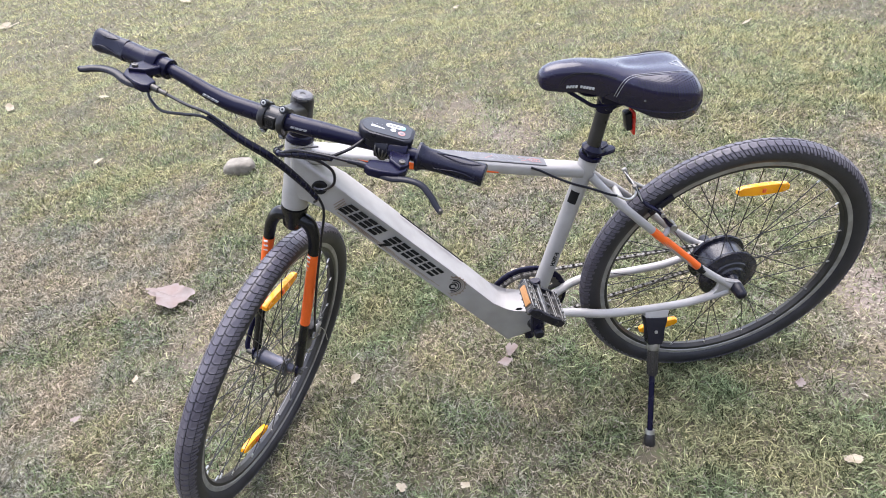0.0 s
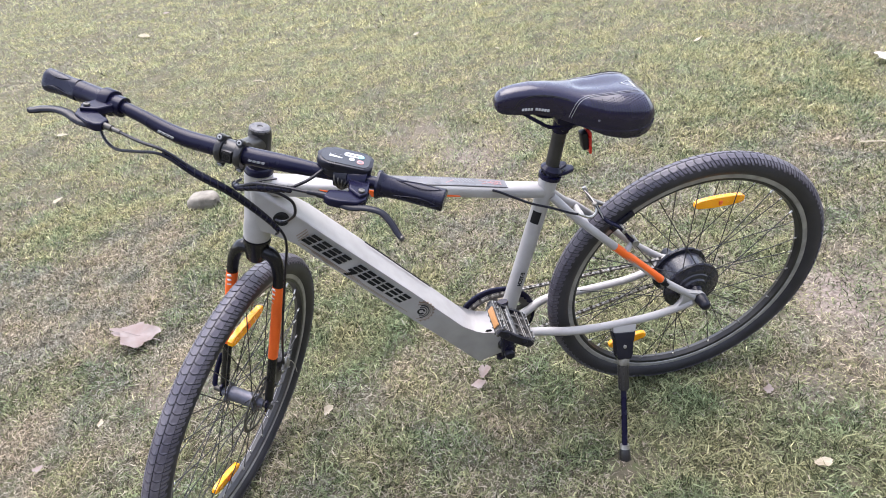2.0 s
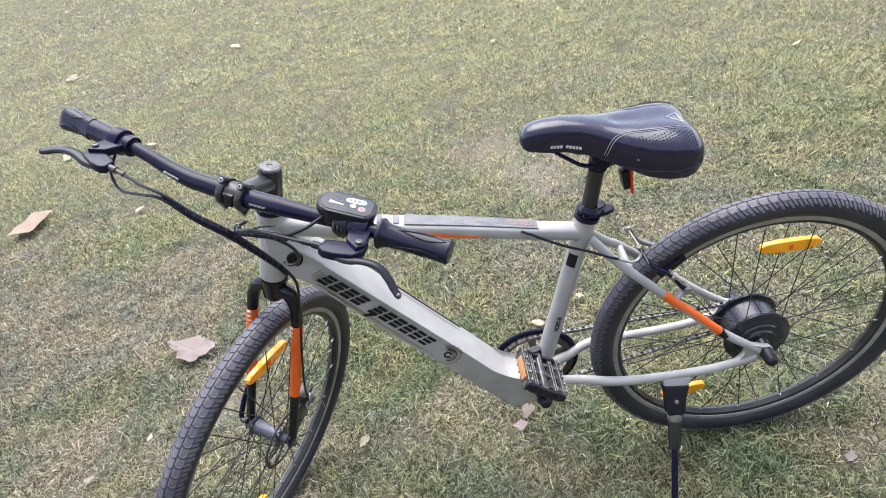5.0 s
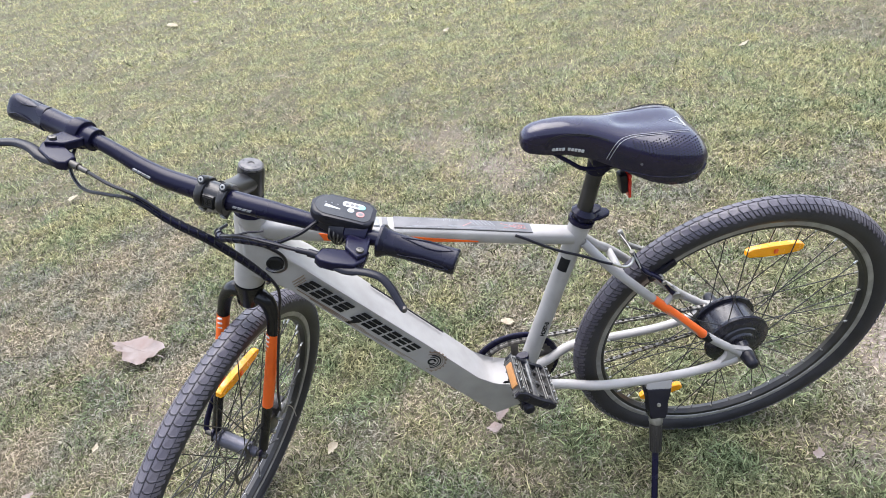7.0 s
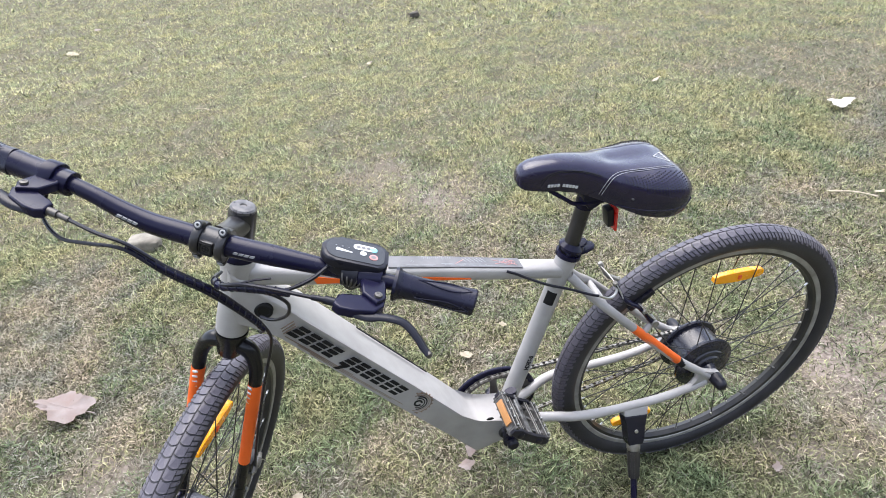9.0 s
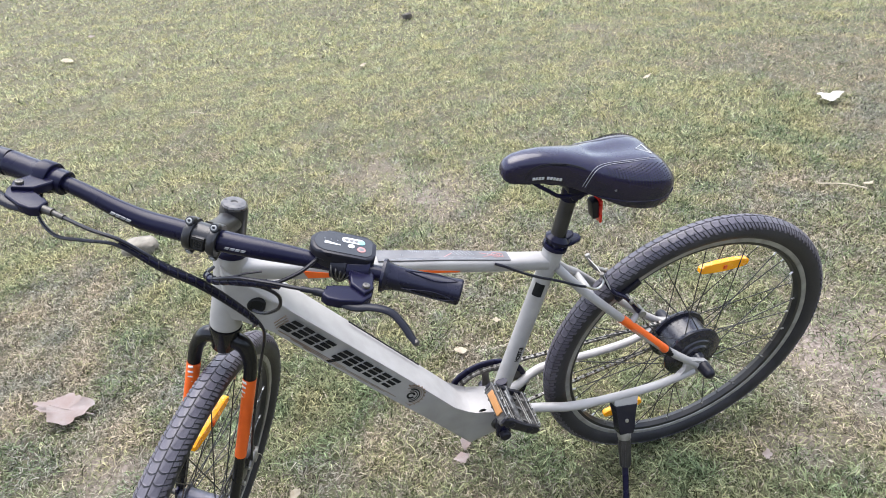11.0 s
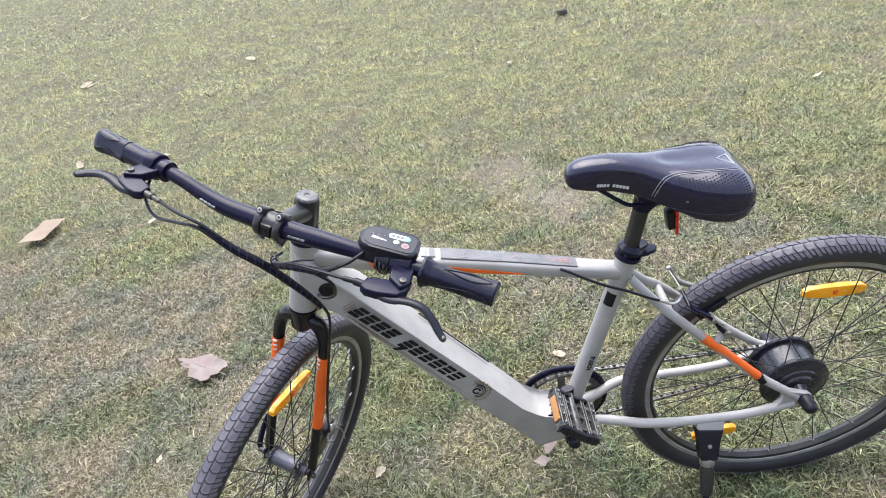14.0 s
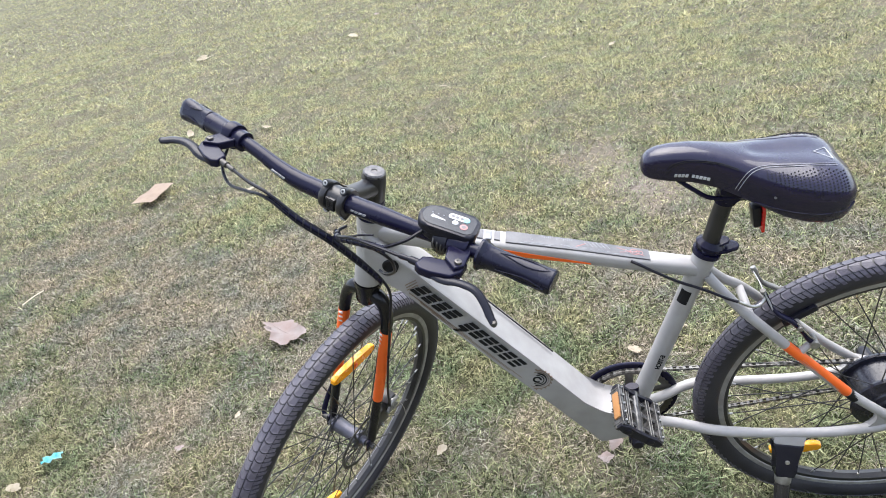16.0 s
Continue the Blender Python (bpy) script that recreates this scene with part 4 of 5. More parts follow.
        add_prism(bm, [(poly[i] * math.cos(i * math.tau / n), poly[i] * math.sin(i * math.tau / n)) for i in range(n)], y - 0.001, y + 0.001, in_plane)
    bpart("sprocket", move(bm, m), DARK_STEEL, w, smooth=False)


def front_hub(w, m):
    bpart("hub", move(lathe([(-0.05, 0.0), (-0.05, 0.010), (-0.037, 0.012), (-0.036, 0.023), (-0.033, 0.023), (-0.031, 0.0175), (0.0, 0.0165), (0.031, 0.0175), (0.033, 0.023), (0.036, 0.023), (0.037, 0.012), (0.05, 0.010), (0.05, 0.0)], seg=32), m), HUB, w, "blue-grey alloy front hub")
    n = 60
    bm = bmesh.new()
    outer = [((0.070 + 0.0014 * math.sin(k * 8 * math.tau / n)) * math.cos(k * math.tau / n), (0.070 + 0.0014 * math.sin(k * 8 * math.tau / n)) * math.sin(k * math.tau / n)) for k in range(n)]
    vo = [[bm.verts.new((x, y, z)) for x, z in outer] for y in (0.0400, 0.0418)]
    vi = [[bm.verts.new((x * 0.88, y, z * 0.88)) for x, z in outer] for y in (0.0400, 0.0418)]
    for k in range(n):
        j = (k + 1) % n
        bm.faces.new((vo[0][k], vo[0][j], vi[0][j], vi[0][k]))
        bm.faces.new((vo[1][k], vo[1][j], vi[1][j], vi[1][k]))
        bm.faces.new((vo[0][k], vo[0][j], vo[1][j], vo[1][k]))
        bm.faces.new((vi[0][k], vi[0][j], vi[1][j], vi[1][k]))
    for k in range(6):
        a = k * math.tau / 6
        bpart("disc_arm", move(tube([(0.02 * math.cos(a - 0.5), 0.041, 0.02 * math.sin(a - 0.5)), (0.064 * math.cos(a), 0.041, 0.064 * math.sin(a))], 0.0035, 6, flat=0.3, side=(0, 1, 0)), m), DARK_STEEL, w)
    bpart("brake_disc", move(bm, m), DARK_STEEL, w, "steel brake disc")
    bpart("axle", move(lathe([(-0.072, 0.0), (-0.072, 0.006), (0.072, 0.006), (0.072, 0.0)], seg=16), m), DARK_STEEL, w)


wheel("rear_wheel", Matrix.Identity(4), 0.068, 0.030, 0.42, "black rear wheel with hub motor", ((radians(104), 10, 0.118), (radians(-52), 45, 0.10)), motor_hub)
FRONT = STEERED @ Matrix.Translation((0.0386, -0.004, -0.4435))
wheel("front_wheel", FRONT, 0.0215, 0.0345, 1.15, "black front wheel turned to the left", ((radians(92), 0, 0.13), (radians(-70), 0, 0.112)), front_hub)

# -- fork --
bm = lathe([(-0.058, 0.0), (-0.058, 0.015), (-0.050, 0.021), (-0.02, 0.024), (-0.012, 0.0265), (-0.003, 0.027), (-0.002, 0.0)], axis=(0, 0, 1), seg=32)
fork = bpart("fork", move(bm, STEERED), FORKBLACK, label="black fork with orange leg panels")
def leg_radius(u_):
    return float(np.interp(u_, [-0.43, -0.31, -0.2, -0.105, -0.06, -0.03], [0.0098, 0.0102, 0.0108, 0.0114, 0.0126, 0.0150]))


for side in (1, -1):
    path = smooth_path([(0.0, 0.012 * side, -0.030), (0.0, 0.034 * side, -0.038), (0.001, 0.0475 * side, -0.066), (0.003, 0.0515 * side, -0.105), (0.010, 0.0535 * side, -0.20), (0.019, 0.0545 * side, -0.31), (0.031, 0.0555 * side, -0.43)], 6)
    bpart("fork_leg", tube([st(*p) for p in path], [leg_radius(p[2]) for p in path], 18), FORKBLACK, fork)
    seg_ = [p for p in path if -0.302 < p[2] < -0.103]
    seg_ = [Vector((0.003, 0.0515 * side, -0.106))] + [p for p in seg_ if p[2] < -0.12] + [Vector((0.018, 0.0544 * side, -0.30))]
    rads = [leg_radius(p[2]) + 0.0006 for p in seg_]
    bpart("orange_panel", tube([st(*p) for p in seg_], rads, 18, caps=False), ORANGE, fork, "orange panel on the fork leg")
    for k in range(4):
        z0 = -0.112 - 0.0115 * k
        g0 = -48 if side > 0 else -20
        bpart("slash_mark", tube([st(0.0042 + 0.0102 * math.cos(radians(g)), side * 0.0517 + 0.0102 * math.sin(radians(g)), z0 + 0.00005 * (g - g0)) for g in range(g0, g0 + 45, 11)], 0.0029, 8), WHITE, fork)
    bpart("fork_end", box(STEERED @ Matrix.Translation((0.036, 0.0565 * side, -0.440)), (0.024, 0.006, 0.034), 0.002), BLACK, fork)
bpart("quick_release", tube([st(*p) for p in smooth_path([(0.0386, -0.066, -0.4435), (0.035, -0.078, -0.435), (0.018, -0.082, -0.405), (0.004, -0.080, -0.375), (0.0, -0.078, -0.368)], 4)], [0.005] * 4 + [0.0062] * 13, 8, flat=0.6), BLACK)
caliper = bpart("brake_caliper", add_box(box(STEERED @ Matrix.Translation((-0.033, 0.046, -0.368)) @ pose(0, 0, 0, 0, 12, 0), (0.034, 0.028, 0.050), 0.006), STEERED @ Matrix.Translation((-0.012, 0.050, -0.395)), (0.04, 0.010, 0.06), 0.003), ALLOY_BLACK, label="black disc brake caliper")
for f_, l_, u_ in ((-0.030, 0.062, -0.350), (-0.020, 0.060, -0.384), (-0.006, 0.058, -0.418), (-0.044, 0.060, -0.376)):
    bpart("caliper_bolt", move(lathe([(-0.004, 0.0), (-0.004, 0.0045), (0.003, 0.0045), (0.0042, 0.003), (0.0042, 0.0)], (f_, l_, u_), (0.2, 1, 0.2), 12), STEERED), STEEL, caliper, "bright caliper bolt")
bpart("cable_end", tube([st(*p) for p in smooth_path([(-0.034, 0.066, -0.356), (-0.052, 0.070, -0.376), (-0.064, 0.074, -0.402), (-0.066, 0.080, -0.424)], 5)], 0.0008, 6), STEEL, caliper)
bpart("caliper_arm", add_tube(tube([st(-0.047, 0.062, -0.356), st(-0.030, 0.067, -0.344), st(-0.012, 0.066, -0.368)], 0.0048, 8), [st(-0.034, 0.056, -0.368), st(-0.034, 0.070, -0.368)], 0.0085, 14), DULL_ALLOY, caliper)

# -- headset, stem, bars --
bpart("headset", move(lathe([(0.148, 0.0), (0.148, 0.0262), (0.156, 0.0258), (0.160, 0.023), (0.161, 0.0215), (0.170, 0.0215), (0.171, 0.0205), (0.182, 0.0205), (0.182, 0.0)], axis=(0, 0, 1), seg=32), STEERED), BLACK)
bm = lathe([(0.182, 0.0), (0.182, 0.0195), (0.186, 0.0205), (0.226, 0.0205), (0.2305, 0.0192), (0.231, 0.0)], axis=(0, 0, 1), seg=32)
add_tube(bm, [(0.0, 0, 0.208), (0.03, 0, 0.2125), (0.062, 0, 0.220), (0.078, 0, 0.225)], [0.0185, 0.0165, 0.0165, 0.019], 20)
stem = bpart("stem", move(bm, STEERED), ALLOY_BLACK, label="dark alloy handlebar stem")
bpart("stem_cap", move(lathe([(0.2312, 0.0), (0.2312, 0.0190), (0.2345, 0.0188), (0.2368, 0.0165), (0.2375, 0.010), (0.2372, 0.0055), (0.2355, 0.0045), (0.2355, 0.0)], axis=(0, 0, 1), seg=28), STEERED), WORN_CAP, stem, "worn grey top cap")
bm = bmesh.new()
for l in (-0.017, 0.017):
    add_lathe(bm, [(-0.0055, 0.0155), (-0.0055, 0.0222), (-0.004, 0.0232), (0.004, 0.0232), (0.0055, 0.0222), (0.0055, 0.0155)], (0.09, l, 0.229), (0, 1, 0), 28, True)
add_lathe(bm, [(-0.013, 0.0155), (-0.013, 0.0192), (0.013, 0.0192), (0.013, 0.0155)], (0.09, 0, 0.229), (0, 1, 0), 28, True)
add_box(bm, Matrix.Translation((0.1085, 0, 0.229)), (0.006, 0.018, 0.022), 0.002)
face = bpart("faceplate", move(bm, STEERED), ALLOY_BLACK, stem)
bm = bmesh.new()
for k in range(4):
    add_box(bm, Matrix.Translation((0.1118, 0, 0.229)) @ pose(0, 0, 0, 90 * k) @ Matrix.Translation((0, 0, 0.0075)), (0.0016, 0.0165, 0.0018), 0.0004, 1)
for turn in (0, 90):
    add_box(bm, Matrix.Translation((0.1118, 0, 0.229)) @ pose(0, 0, 0, turn), (0.0012, 0.009, 0.0012), 0.0003, 1)
add_lathe(bm, [(0.0110, 0.0036), (0.0117, 0.0040), (0.0117, 0.0050), (0.0110, 0.0054)], (0.1, 0, 0.229), (1, 0, 0), 20, True)
bpart("face_emblem", move(bm, STEERED), INK, face, "moulded emblem of the face plate")
for l in (-0.017, 0.017):
    for u_, f_ in ((0.2535, 0.0975), (0.2065, 0.0975)):
        axis = (0.85, 0, 0.5 if u_ > 0.23 else -0.5)
        bpart("bolt_boss", move(lathe([(-0.008, 0.0), (-0.008, 0.0066), (0.003, 0.0062), (0.0038, 0.0056), (0.0038, 0.0)], (f_, l, u_), axis, 16), STEERED), ALLOY_BLACK, stem)
        bpart("bolt", move(lathe([(0.0, 0.0), (0.0, 0.0042), (0.0048, 0.0040), (0.0052, 0.0034), (0.0052, 0.0022), (0.0036, 0.0018), (0.0036, 0.0)], (f_, l, u_), axis, 14), STEERED), ZINC, stem, "steel clamp bolt")
left_half = [(0.09, 0.0, 0.229), (0.09, 0.045, 0.2325), (0.0905, 0.085, 0.2375), (0.090, 0.125, 0.2415), (0.088, 0.165, 0.2445), (0.085, 0.21, 0.2470), (0.081, 0.27, 0.2495), (0.075, 0.352, 0.2520)]
right_half = [(0.09, -0.045, 0.2275), (0.0905, -0.085, 0.2270), (0.090, -0.125, 0.2325), (0.088, -0.165, 0.2405), (0.085, -0.21, 0.2455), (0.081, -0.27, 0.2470), (0.075, -0.345, 0.2465)]
path = right_half[::-1] + left_half
rad = [0.0108, 0.0108, 0.0108, 0.0112, 0.0128, 0.0145, 0.0150]
rad = rad + [0.0152] + rad[::-1]
sp_ = smooth_path(path, 5)
rr_ = [float(np.interp(i / 5, range(len(rad)), rad)) for i in range(len(sp_))]
handlebar = bpart("handlebar", tube([st(*p) for p in sp_], rr_, 20), BLACK, label="black riser handlebar")


def bar_at(l):
    return Vector((float(np.interp(l, [h[1] for h in path], [h[0] for h in path])), l, float(np.interp(l, [h[1] for h in path], [h[2] for h in path]))))


def bar_sleeve(prof, seg=24, lobes=0, depth=0.0):
    """A sleeve round the bar: (place along the bar, radius)."""
    bm = bmesh.new()
    rings = []
    for l, r in prof:
        c = bar_at(l)
        d = (bar_at(l + 0.01) - bar_at(l - 0.01)).normalized()
        u_ = (Vector((0, 0, 1)) - d * d.z).normalized()
        w = d.cross(u_)
        rings.append([bm.verts.new(st(*(c + (u_ * math.cos(k * math.tau / seg) + w * math.sin(k * math.tau / seg)) * r * (1 + depth * math.cos(lobes * k * math.tau / seg))))) for k in range(seg)])
    for r0, r1 in zip(rings, rings[1:]):
        for k in range(seg):
            bm.faces.new((r0[k], r0[(k + 1) % seg], r1[(k + 1) % seg], r1[k]))
    bm.faces.new(rings[0])
    bm.faces.new(rings[-1][::-1])
    return bm


bpart("grip", bar_sleeve([(0.246, 0.0120), (0.246, 0.0225), (0.250, 0.0235), (0.254, 0.0200), (0.262, 0.0175), (0.285, 0.0163), (0.32, 0.0168), (0.348, 0.0182), (0.353, 0.0185), (0.3555, 0.0165), (0.356, 0.008)], 32, 5, 0.035), GRIP, label="black rubber grip")
bpart("grip", bar_sleeve([(-0.347, 0.009), (-0.3465, 0.0172), (-0.343, 0.0190), (-0.336, 0.0190), (-0.326, 0.0178), (-0.303, 0.0166), (-0.287, 0.0178), (-0.283, 0.0178), (-0.2825, 0.011)], 36, 3, 0.1), GRIP, label="lobed black throttle grip")
bpart("throttle", bar_sleeve([(-0.2818, 0.011), (-0.2816, 0.0182), (-0.266, 0.0174), (-0.243, 0.0178), (-0.236, 0.0190), (-0.2355, 0.0218), (-0.219, 0.0220), (-0.2175, 0.0210), (-0.217, 0.011)], 28), BLACK, label="black twist throttle")

def on_sleeve(l, a, r):
    """A place round the bar: l along it, a the angle from the top."""
    c = bar_at(l)
    d = (bar_at(l + 0.01) - bar_at(l - 0.01)).normalized()
    u_ = (Vector((0, 0, 1)) - d * d.z).normalized()
    return st(*(c + (u_ * math.cos(a) + d.cross(u_) * math.sin(a)) * r))


for ga, gb, r0, r1 in ((0.276, 0.348, 0.0168, 0.0182), (-0.292, -0.341, 0.0172, 0.0192)):
    for turn in (0.2, 0.2 + math.tau / 4, 0.2 + math.tau / 2, 0.2 + 3 * math.tau / 4):
        for bow in (-0.34, 0.34):
            bpart("grip_ridge", tube([on_sleeve(ga + (gb - ga) * k / 12, turn + bow * math.sin(math.pi * (k / 12) ** 1.3), r0 + (r1 - r0) * k / 12 + 0.0003) for k in range(13)], 0.0007 if ga > 0 else 0.0011, 6), GRIP, handlebar)

for l0 in (0.036, -0.125):
    bm = bmesh.new()
    for k in range(4):
        c0 = l0 + 0.0075 * k
        quad = []
        for l, g in ((c0, 8), (c0 + 0.0062, 8), (c0 + 0.0042, -5), (c0 - 0.0018, -5)):
            r_ = float(np.interp(abs(l), [0, 0.045, 0.085, 0.125, 0.165], [0.0152, 0.0151, 0.0150, 0.0146, 0.013])) + 0.0002
            quad.append(st(*(bar_at(l) + Vector((r_ * math.cos(radians(g)), 0, r_ * math.sin(radians(g)))))))
        inn = [p - s_fwd * 0.002 for p in quad]
        vq, vi_ = [bm.verts.new(p + s_fwd * 0.0004) for p in quad], [bm.verts.new(p) for p in inn]
        bm.faces.new(vq)
        for m_ in range(4):
            bm.faces.new((vq[m_], vq[(m_ + 1) % 4], vi_[(m_ + 1) % 4], vi_[m_]))
    bpart("bar_print", bm, DULLPRINT, handlebar, "small white print bars", smooth=False)

# lever brackets and blades
for side in (1, -1):
    def sv(f_, l, u_):
        return st(f_, l * side, u_)
    bm = bar_sleeve([(0.199 * side, 0.012), (0.1992 * side, 0.0168), (0.200 * side, 0.0174), (0.2285 * side, 0.0174), (0.2295 * side, 0.0168), (0.2297 * side, 0.012)], 20)
    outline = [(0.112, 0.232), (0.127, 0.226), (0.133, 0.196), (0.139, 0.187), (0.157, 0.187), (0.162, 0.196), (0.160, 0.212), (0.150, 0.238), (0.134, 0.246), (0.114, 0.244)]
    add_prism(bm, outline, 0.234, 0.248, lambda a, b, w: sv(a, b, w + 0.02 * (0.16 - a)), 0.003)
    add_prism(bm, [(0.080, 0.208), (0.080, 0.234), (0.125, 0.245), (0.139, 0.237), (0.127, 0.215), (0.105, 0.206)], 0.240, 0.254, lambda a, b, w: sv(a, b, w), 0.003)
    lever = bpart("brake_lever", bm, BLACK, label="black brake lever bracket")
    bpart("pivot_bolt", lathe([(0, 0.0), (0, 0.0055), (0.0035, 0.005), (0.004, 0.002), (0.002, 0.0)], sv(0.126, 0.235, 0.2535), TILT_UP, 16), DARK_STEEL, lever)
    blade = smooth_path([sv(0.150, 0.204, 0.238), sv(0.152, 0.228, 0.238), sv(0.147, 0.255, 0.242), sv(0.146, 0.277, 0.241), sv(0.152, 0.296, 0.232 if side > 0 else 0.238), sv(0.158, 0.308 if side > 0 else 0.302, 0.224 if side > 0 else 0.237), sv(0.162, 0.317 if side > 0 else 0.309, 0.219 if side > 0 else 0.236)], 5)
    bpart("lever_blade", tube(blade, [0.0079] * 8 + [0.0066] * 18 + [0.0060] * 5 if side > 0 else [0.0095] * 8 + [0.0086] * 18 + [0.0078] * 5, 12, flat=0.6, side=TILT_UP), PLASTIC, lever)
    bpart("blade_tip", lathe([(-0.005, 0.0), (-0.0035, 0.0035), (0, 0.005), (0.0035, 0.0035), (0.005, 0.0)], blade[-1], (0, 0, 1), 12), DARK_STEEL if side > 0 else BLACK, lever)
    bpart("cable_adjuster", add_tube(tube([sv(0.148, 0.190, 0.2415), sv(0.149, 0.174, 0.241)], 0.0056, 10), [sv(0.149, 0.174, 0.241), sv(0.151, 0.158, 0.240)], 0.0038, 10), DARK_STEEL if side < 0 else PLASTIC, lever)

# control panel on the left of the bar
def slab(w, h, r):
    """A rounded outline, narrower towards one end."""
    pts = []
    for cx, cy, a0 in ((w / 2 - r, h / 2 - r * 0.6, 0), (-w / 2 + r, h / 2 - r * 0.6, 90), (-w / 2 + r, -h / 2 + r, 180), (w / 2 - r, -h / 2 + r, 270)):
        rr = r * 0.6 if cy > 0 else r
        for k in range(6):
            a = radians(a0 + 18 * k)
            pts.append((cx + math.copysign(r - rr, cx) + rr * math.cos(a), cy + rr * math.sin(a)))
    return pts


PANEL = STEERED @ Matrix.Translation((0.0745, 0.186, 0.2635)) @ pose(0, 0, 0, -2, 2, 13)
panel = bpart("control_panel", move(prism(slab(0.051, 0.088, 0.022), -0.006, 0.009, lambda a, b, w: Vector((a, b, w)), 0.005), PANEL), PLASTIC, label="black control panel with printed buttons")
bpart("panel_face", move(prism(slab(0.041, 0.077, 0.0185), 0.0085, 0.0098, lambda a, b, w: Vector((a, b, w))), PANEL), GLOSS, panel)


def panel_mark(x, y, sx_, sy_, mat, round_=False, name="button"):
    if round_:
        bm = lathe([(0.0093, 0.0), (0.0093, sx_), (0.0105, sx_ * 0.95), (0.0107, 0.0)], (x, y, 0), (0, 0, 1), 18)
    else:
        bm = box(Matrix.Translation((x, y, 0.0099)), (sx_, sy_, 0.0012), 0.0004, 1)
    bpart(name, move(bm, PANEL), mat, panel)


panel_mark(0.007, 0.024, 0.006, 0, PINK, True, "power_button")
bpart("button", move(lathe([(0.0106, 0.0), (0.0106, 0.0036), (0.0112, 0.0)], (0.007, 0.024, 0), (0, 0, 1), 14), PANEL), GREYPRINT, panel)
panel_mark(0.003, 0.010, 0.0046, 0, WHITE, True)
bpart("button_strip", move(prism([(-0.0095 + 0.0056 * math.sin(radians(a)) , (0.022 if a_end else 0.002) + 0.0056 * math.cos(radians(a))) for a_end, a in [(1, -90 + 22.5 * k) for k in range(9)] + [(0, 90 + 22.5 * k) for k in range(9)]], 0.0093, 0.0101, lambda a, b, w: Vector((a, b, w))), PANEL), WHITE, panel, "pale strip of buttons", smooth=False)
for k in range(3):
    panel_mark(-0.0095, 0.003 + 0.0066 * k, 0.0030, 0, GREYPRINT, True)
panel_mark(-0.0085, 0.0235, 0.0050, 0, CYAN, True)
bm = bmesh.new()
add_prism(bm, [(0.006, -0.026), (0.000, -0.025), (0.0045, -0.004), (0.006, -0.004)], 0.0093, 0.0103, lambda a, b, w: Vector((a, b, w)))
bpart("level_wedge", move(bm, PANEL), WHITE, panel, smooth=False)
for k in range(4):
    panel_mark(-0.004, -0.026 + 0.0085 * k, 0.0014, 0.0022, DULLPRINT, False, "print_dot")
bpart("panel_clamp", bar_sleeve([(0.178, 0.0125), (0.1782, 0.0185), (0.199, 0.0185), (0.1992, 0.0125)], 20), PLASTIC, panel)
bpart("panel_foot", move(prism(slab(0.040, 0.070, 0.016), -0.017, -0.004, lambda a, b, w: Vector((a + 0.004, b, w)), 0.004), PANEL), PLASTIC, panel)
for k in range(5):
    bpart("harness_wire", move(tube(smooth_path([(0.024, -0.012 + 0.007 * k, -0.008), (0.032, -0.010 + 0.006 * k, -0.016), (0.030, -0.004 + 0.003 * k, -0.028), (0.026, 0.002, -0.034)], 4), 0.0013, 6), PANEL), DARK_STEEL, panel, "thin wire under the panel")

# cables
CABLE = PLASTIC
cable_runs = [
    [(0.151, -0.158, 0.240), (0.159, -0.118, 0.240), (0.161, -0.075, 0.239), (0.148, -0.03, 0.212), (0.122, 0.018, 0.178), (0.090, 0.062, 0.125), (0.064, 0.082, 0.078), (0.050, 0.085, 0.040), (0.038, 0.080, -0.02), (0.026, 0.075, -0.09), (0.018, 0.072, -0.17), (0.006, 0.070, -0.27), (-0.016, 0.066, -0.352)],
    [(0.100, -0.226, 0.230), (0.126, -0.214, 0.212), (0.148, -0.175, 0.205), (0.158, -0.125, 0.220), (0.163, -0.078, 0.232), (0.152, -0.03, 0.205), (0.127, 0.018, 0.171), (0.094, 0.060, 0.12), (0.072, 0.076, 0.086), (0.064, 0.070, 0.072)],
    [(0.151, 0.158, 0.240), (0.152, 0.115, 0.235), (0.146, 0.07, 0.222), (0.132, 0.035, 0.198), (0.110, 0.015, 0.185), (0.085, 0.012, 0.178)],
    [(0.098, 0.160, 0.254), (0.122, 0.142, 0.238), (0.138, 0.105, 0.216), (0.138, 0.065, 0.211), (0.128, 0.032, 0.192), (0.108, 0.012, 0.180), (0.085, 0.006, 0.172)],
    [(0.130, 0.030, 0.190), (0.135, 0.070, 0.204), (0.128, 0.098, 0.205), (0.112, 0.118, 0.185), (0.094, 0.116, 0.150), (0.080, 0.098, 0.122), (0.070, 0.080, 0.107), (0.064, 0.068, 0.102)],
]
for run in cable_runs:
    bpart("cable", tube([st(*p) for p in smooth_path(run, 6)], 0.0026, 8), CABLE)
bm = bmesh.new()
wrap = [Vector(p) for p in smooth_path([(0.160, -0.078, 0.236), (0.150, -0.03, 0.209), (0.124, 0.018, 0.175), (0.092, 0.061, 0.122), (0.072, 0.078, 0.088)], 14)]
add_tube(bm, [st(*p) for p in wrap], [0.0038 + 0.0005 * math.sin(i * 1.9) for i in range(len(wrap))], 10)
bpart("cable_wrap", bm, BLACK, label="black spiral wrap round the cables")
left_wrap = [Vector(p) for p in smooth_path([(0.112, 0.016, 0.184), (0.130, 0.034, 0.194), (0.140, 0.068, 0.212), (0.142, 0.104, 0.223), (0.145, 0.128, 0.230)], 10)]
bpart("cable_wrap", tube([st(*p) for p in left_wrap], 0.0052, 10), BLACK)


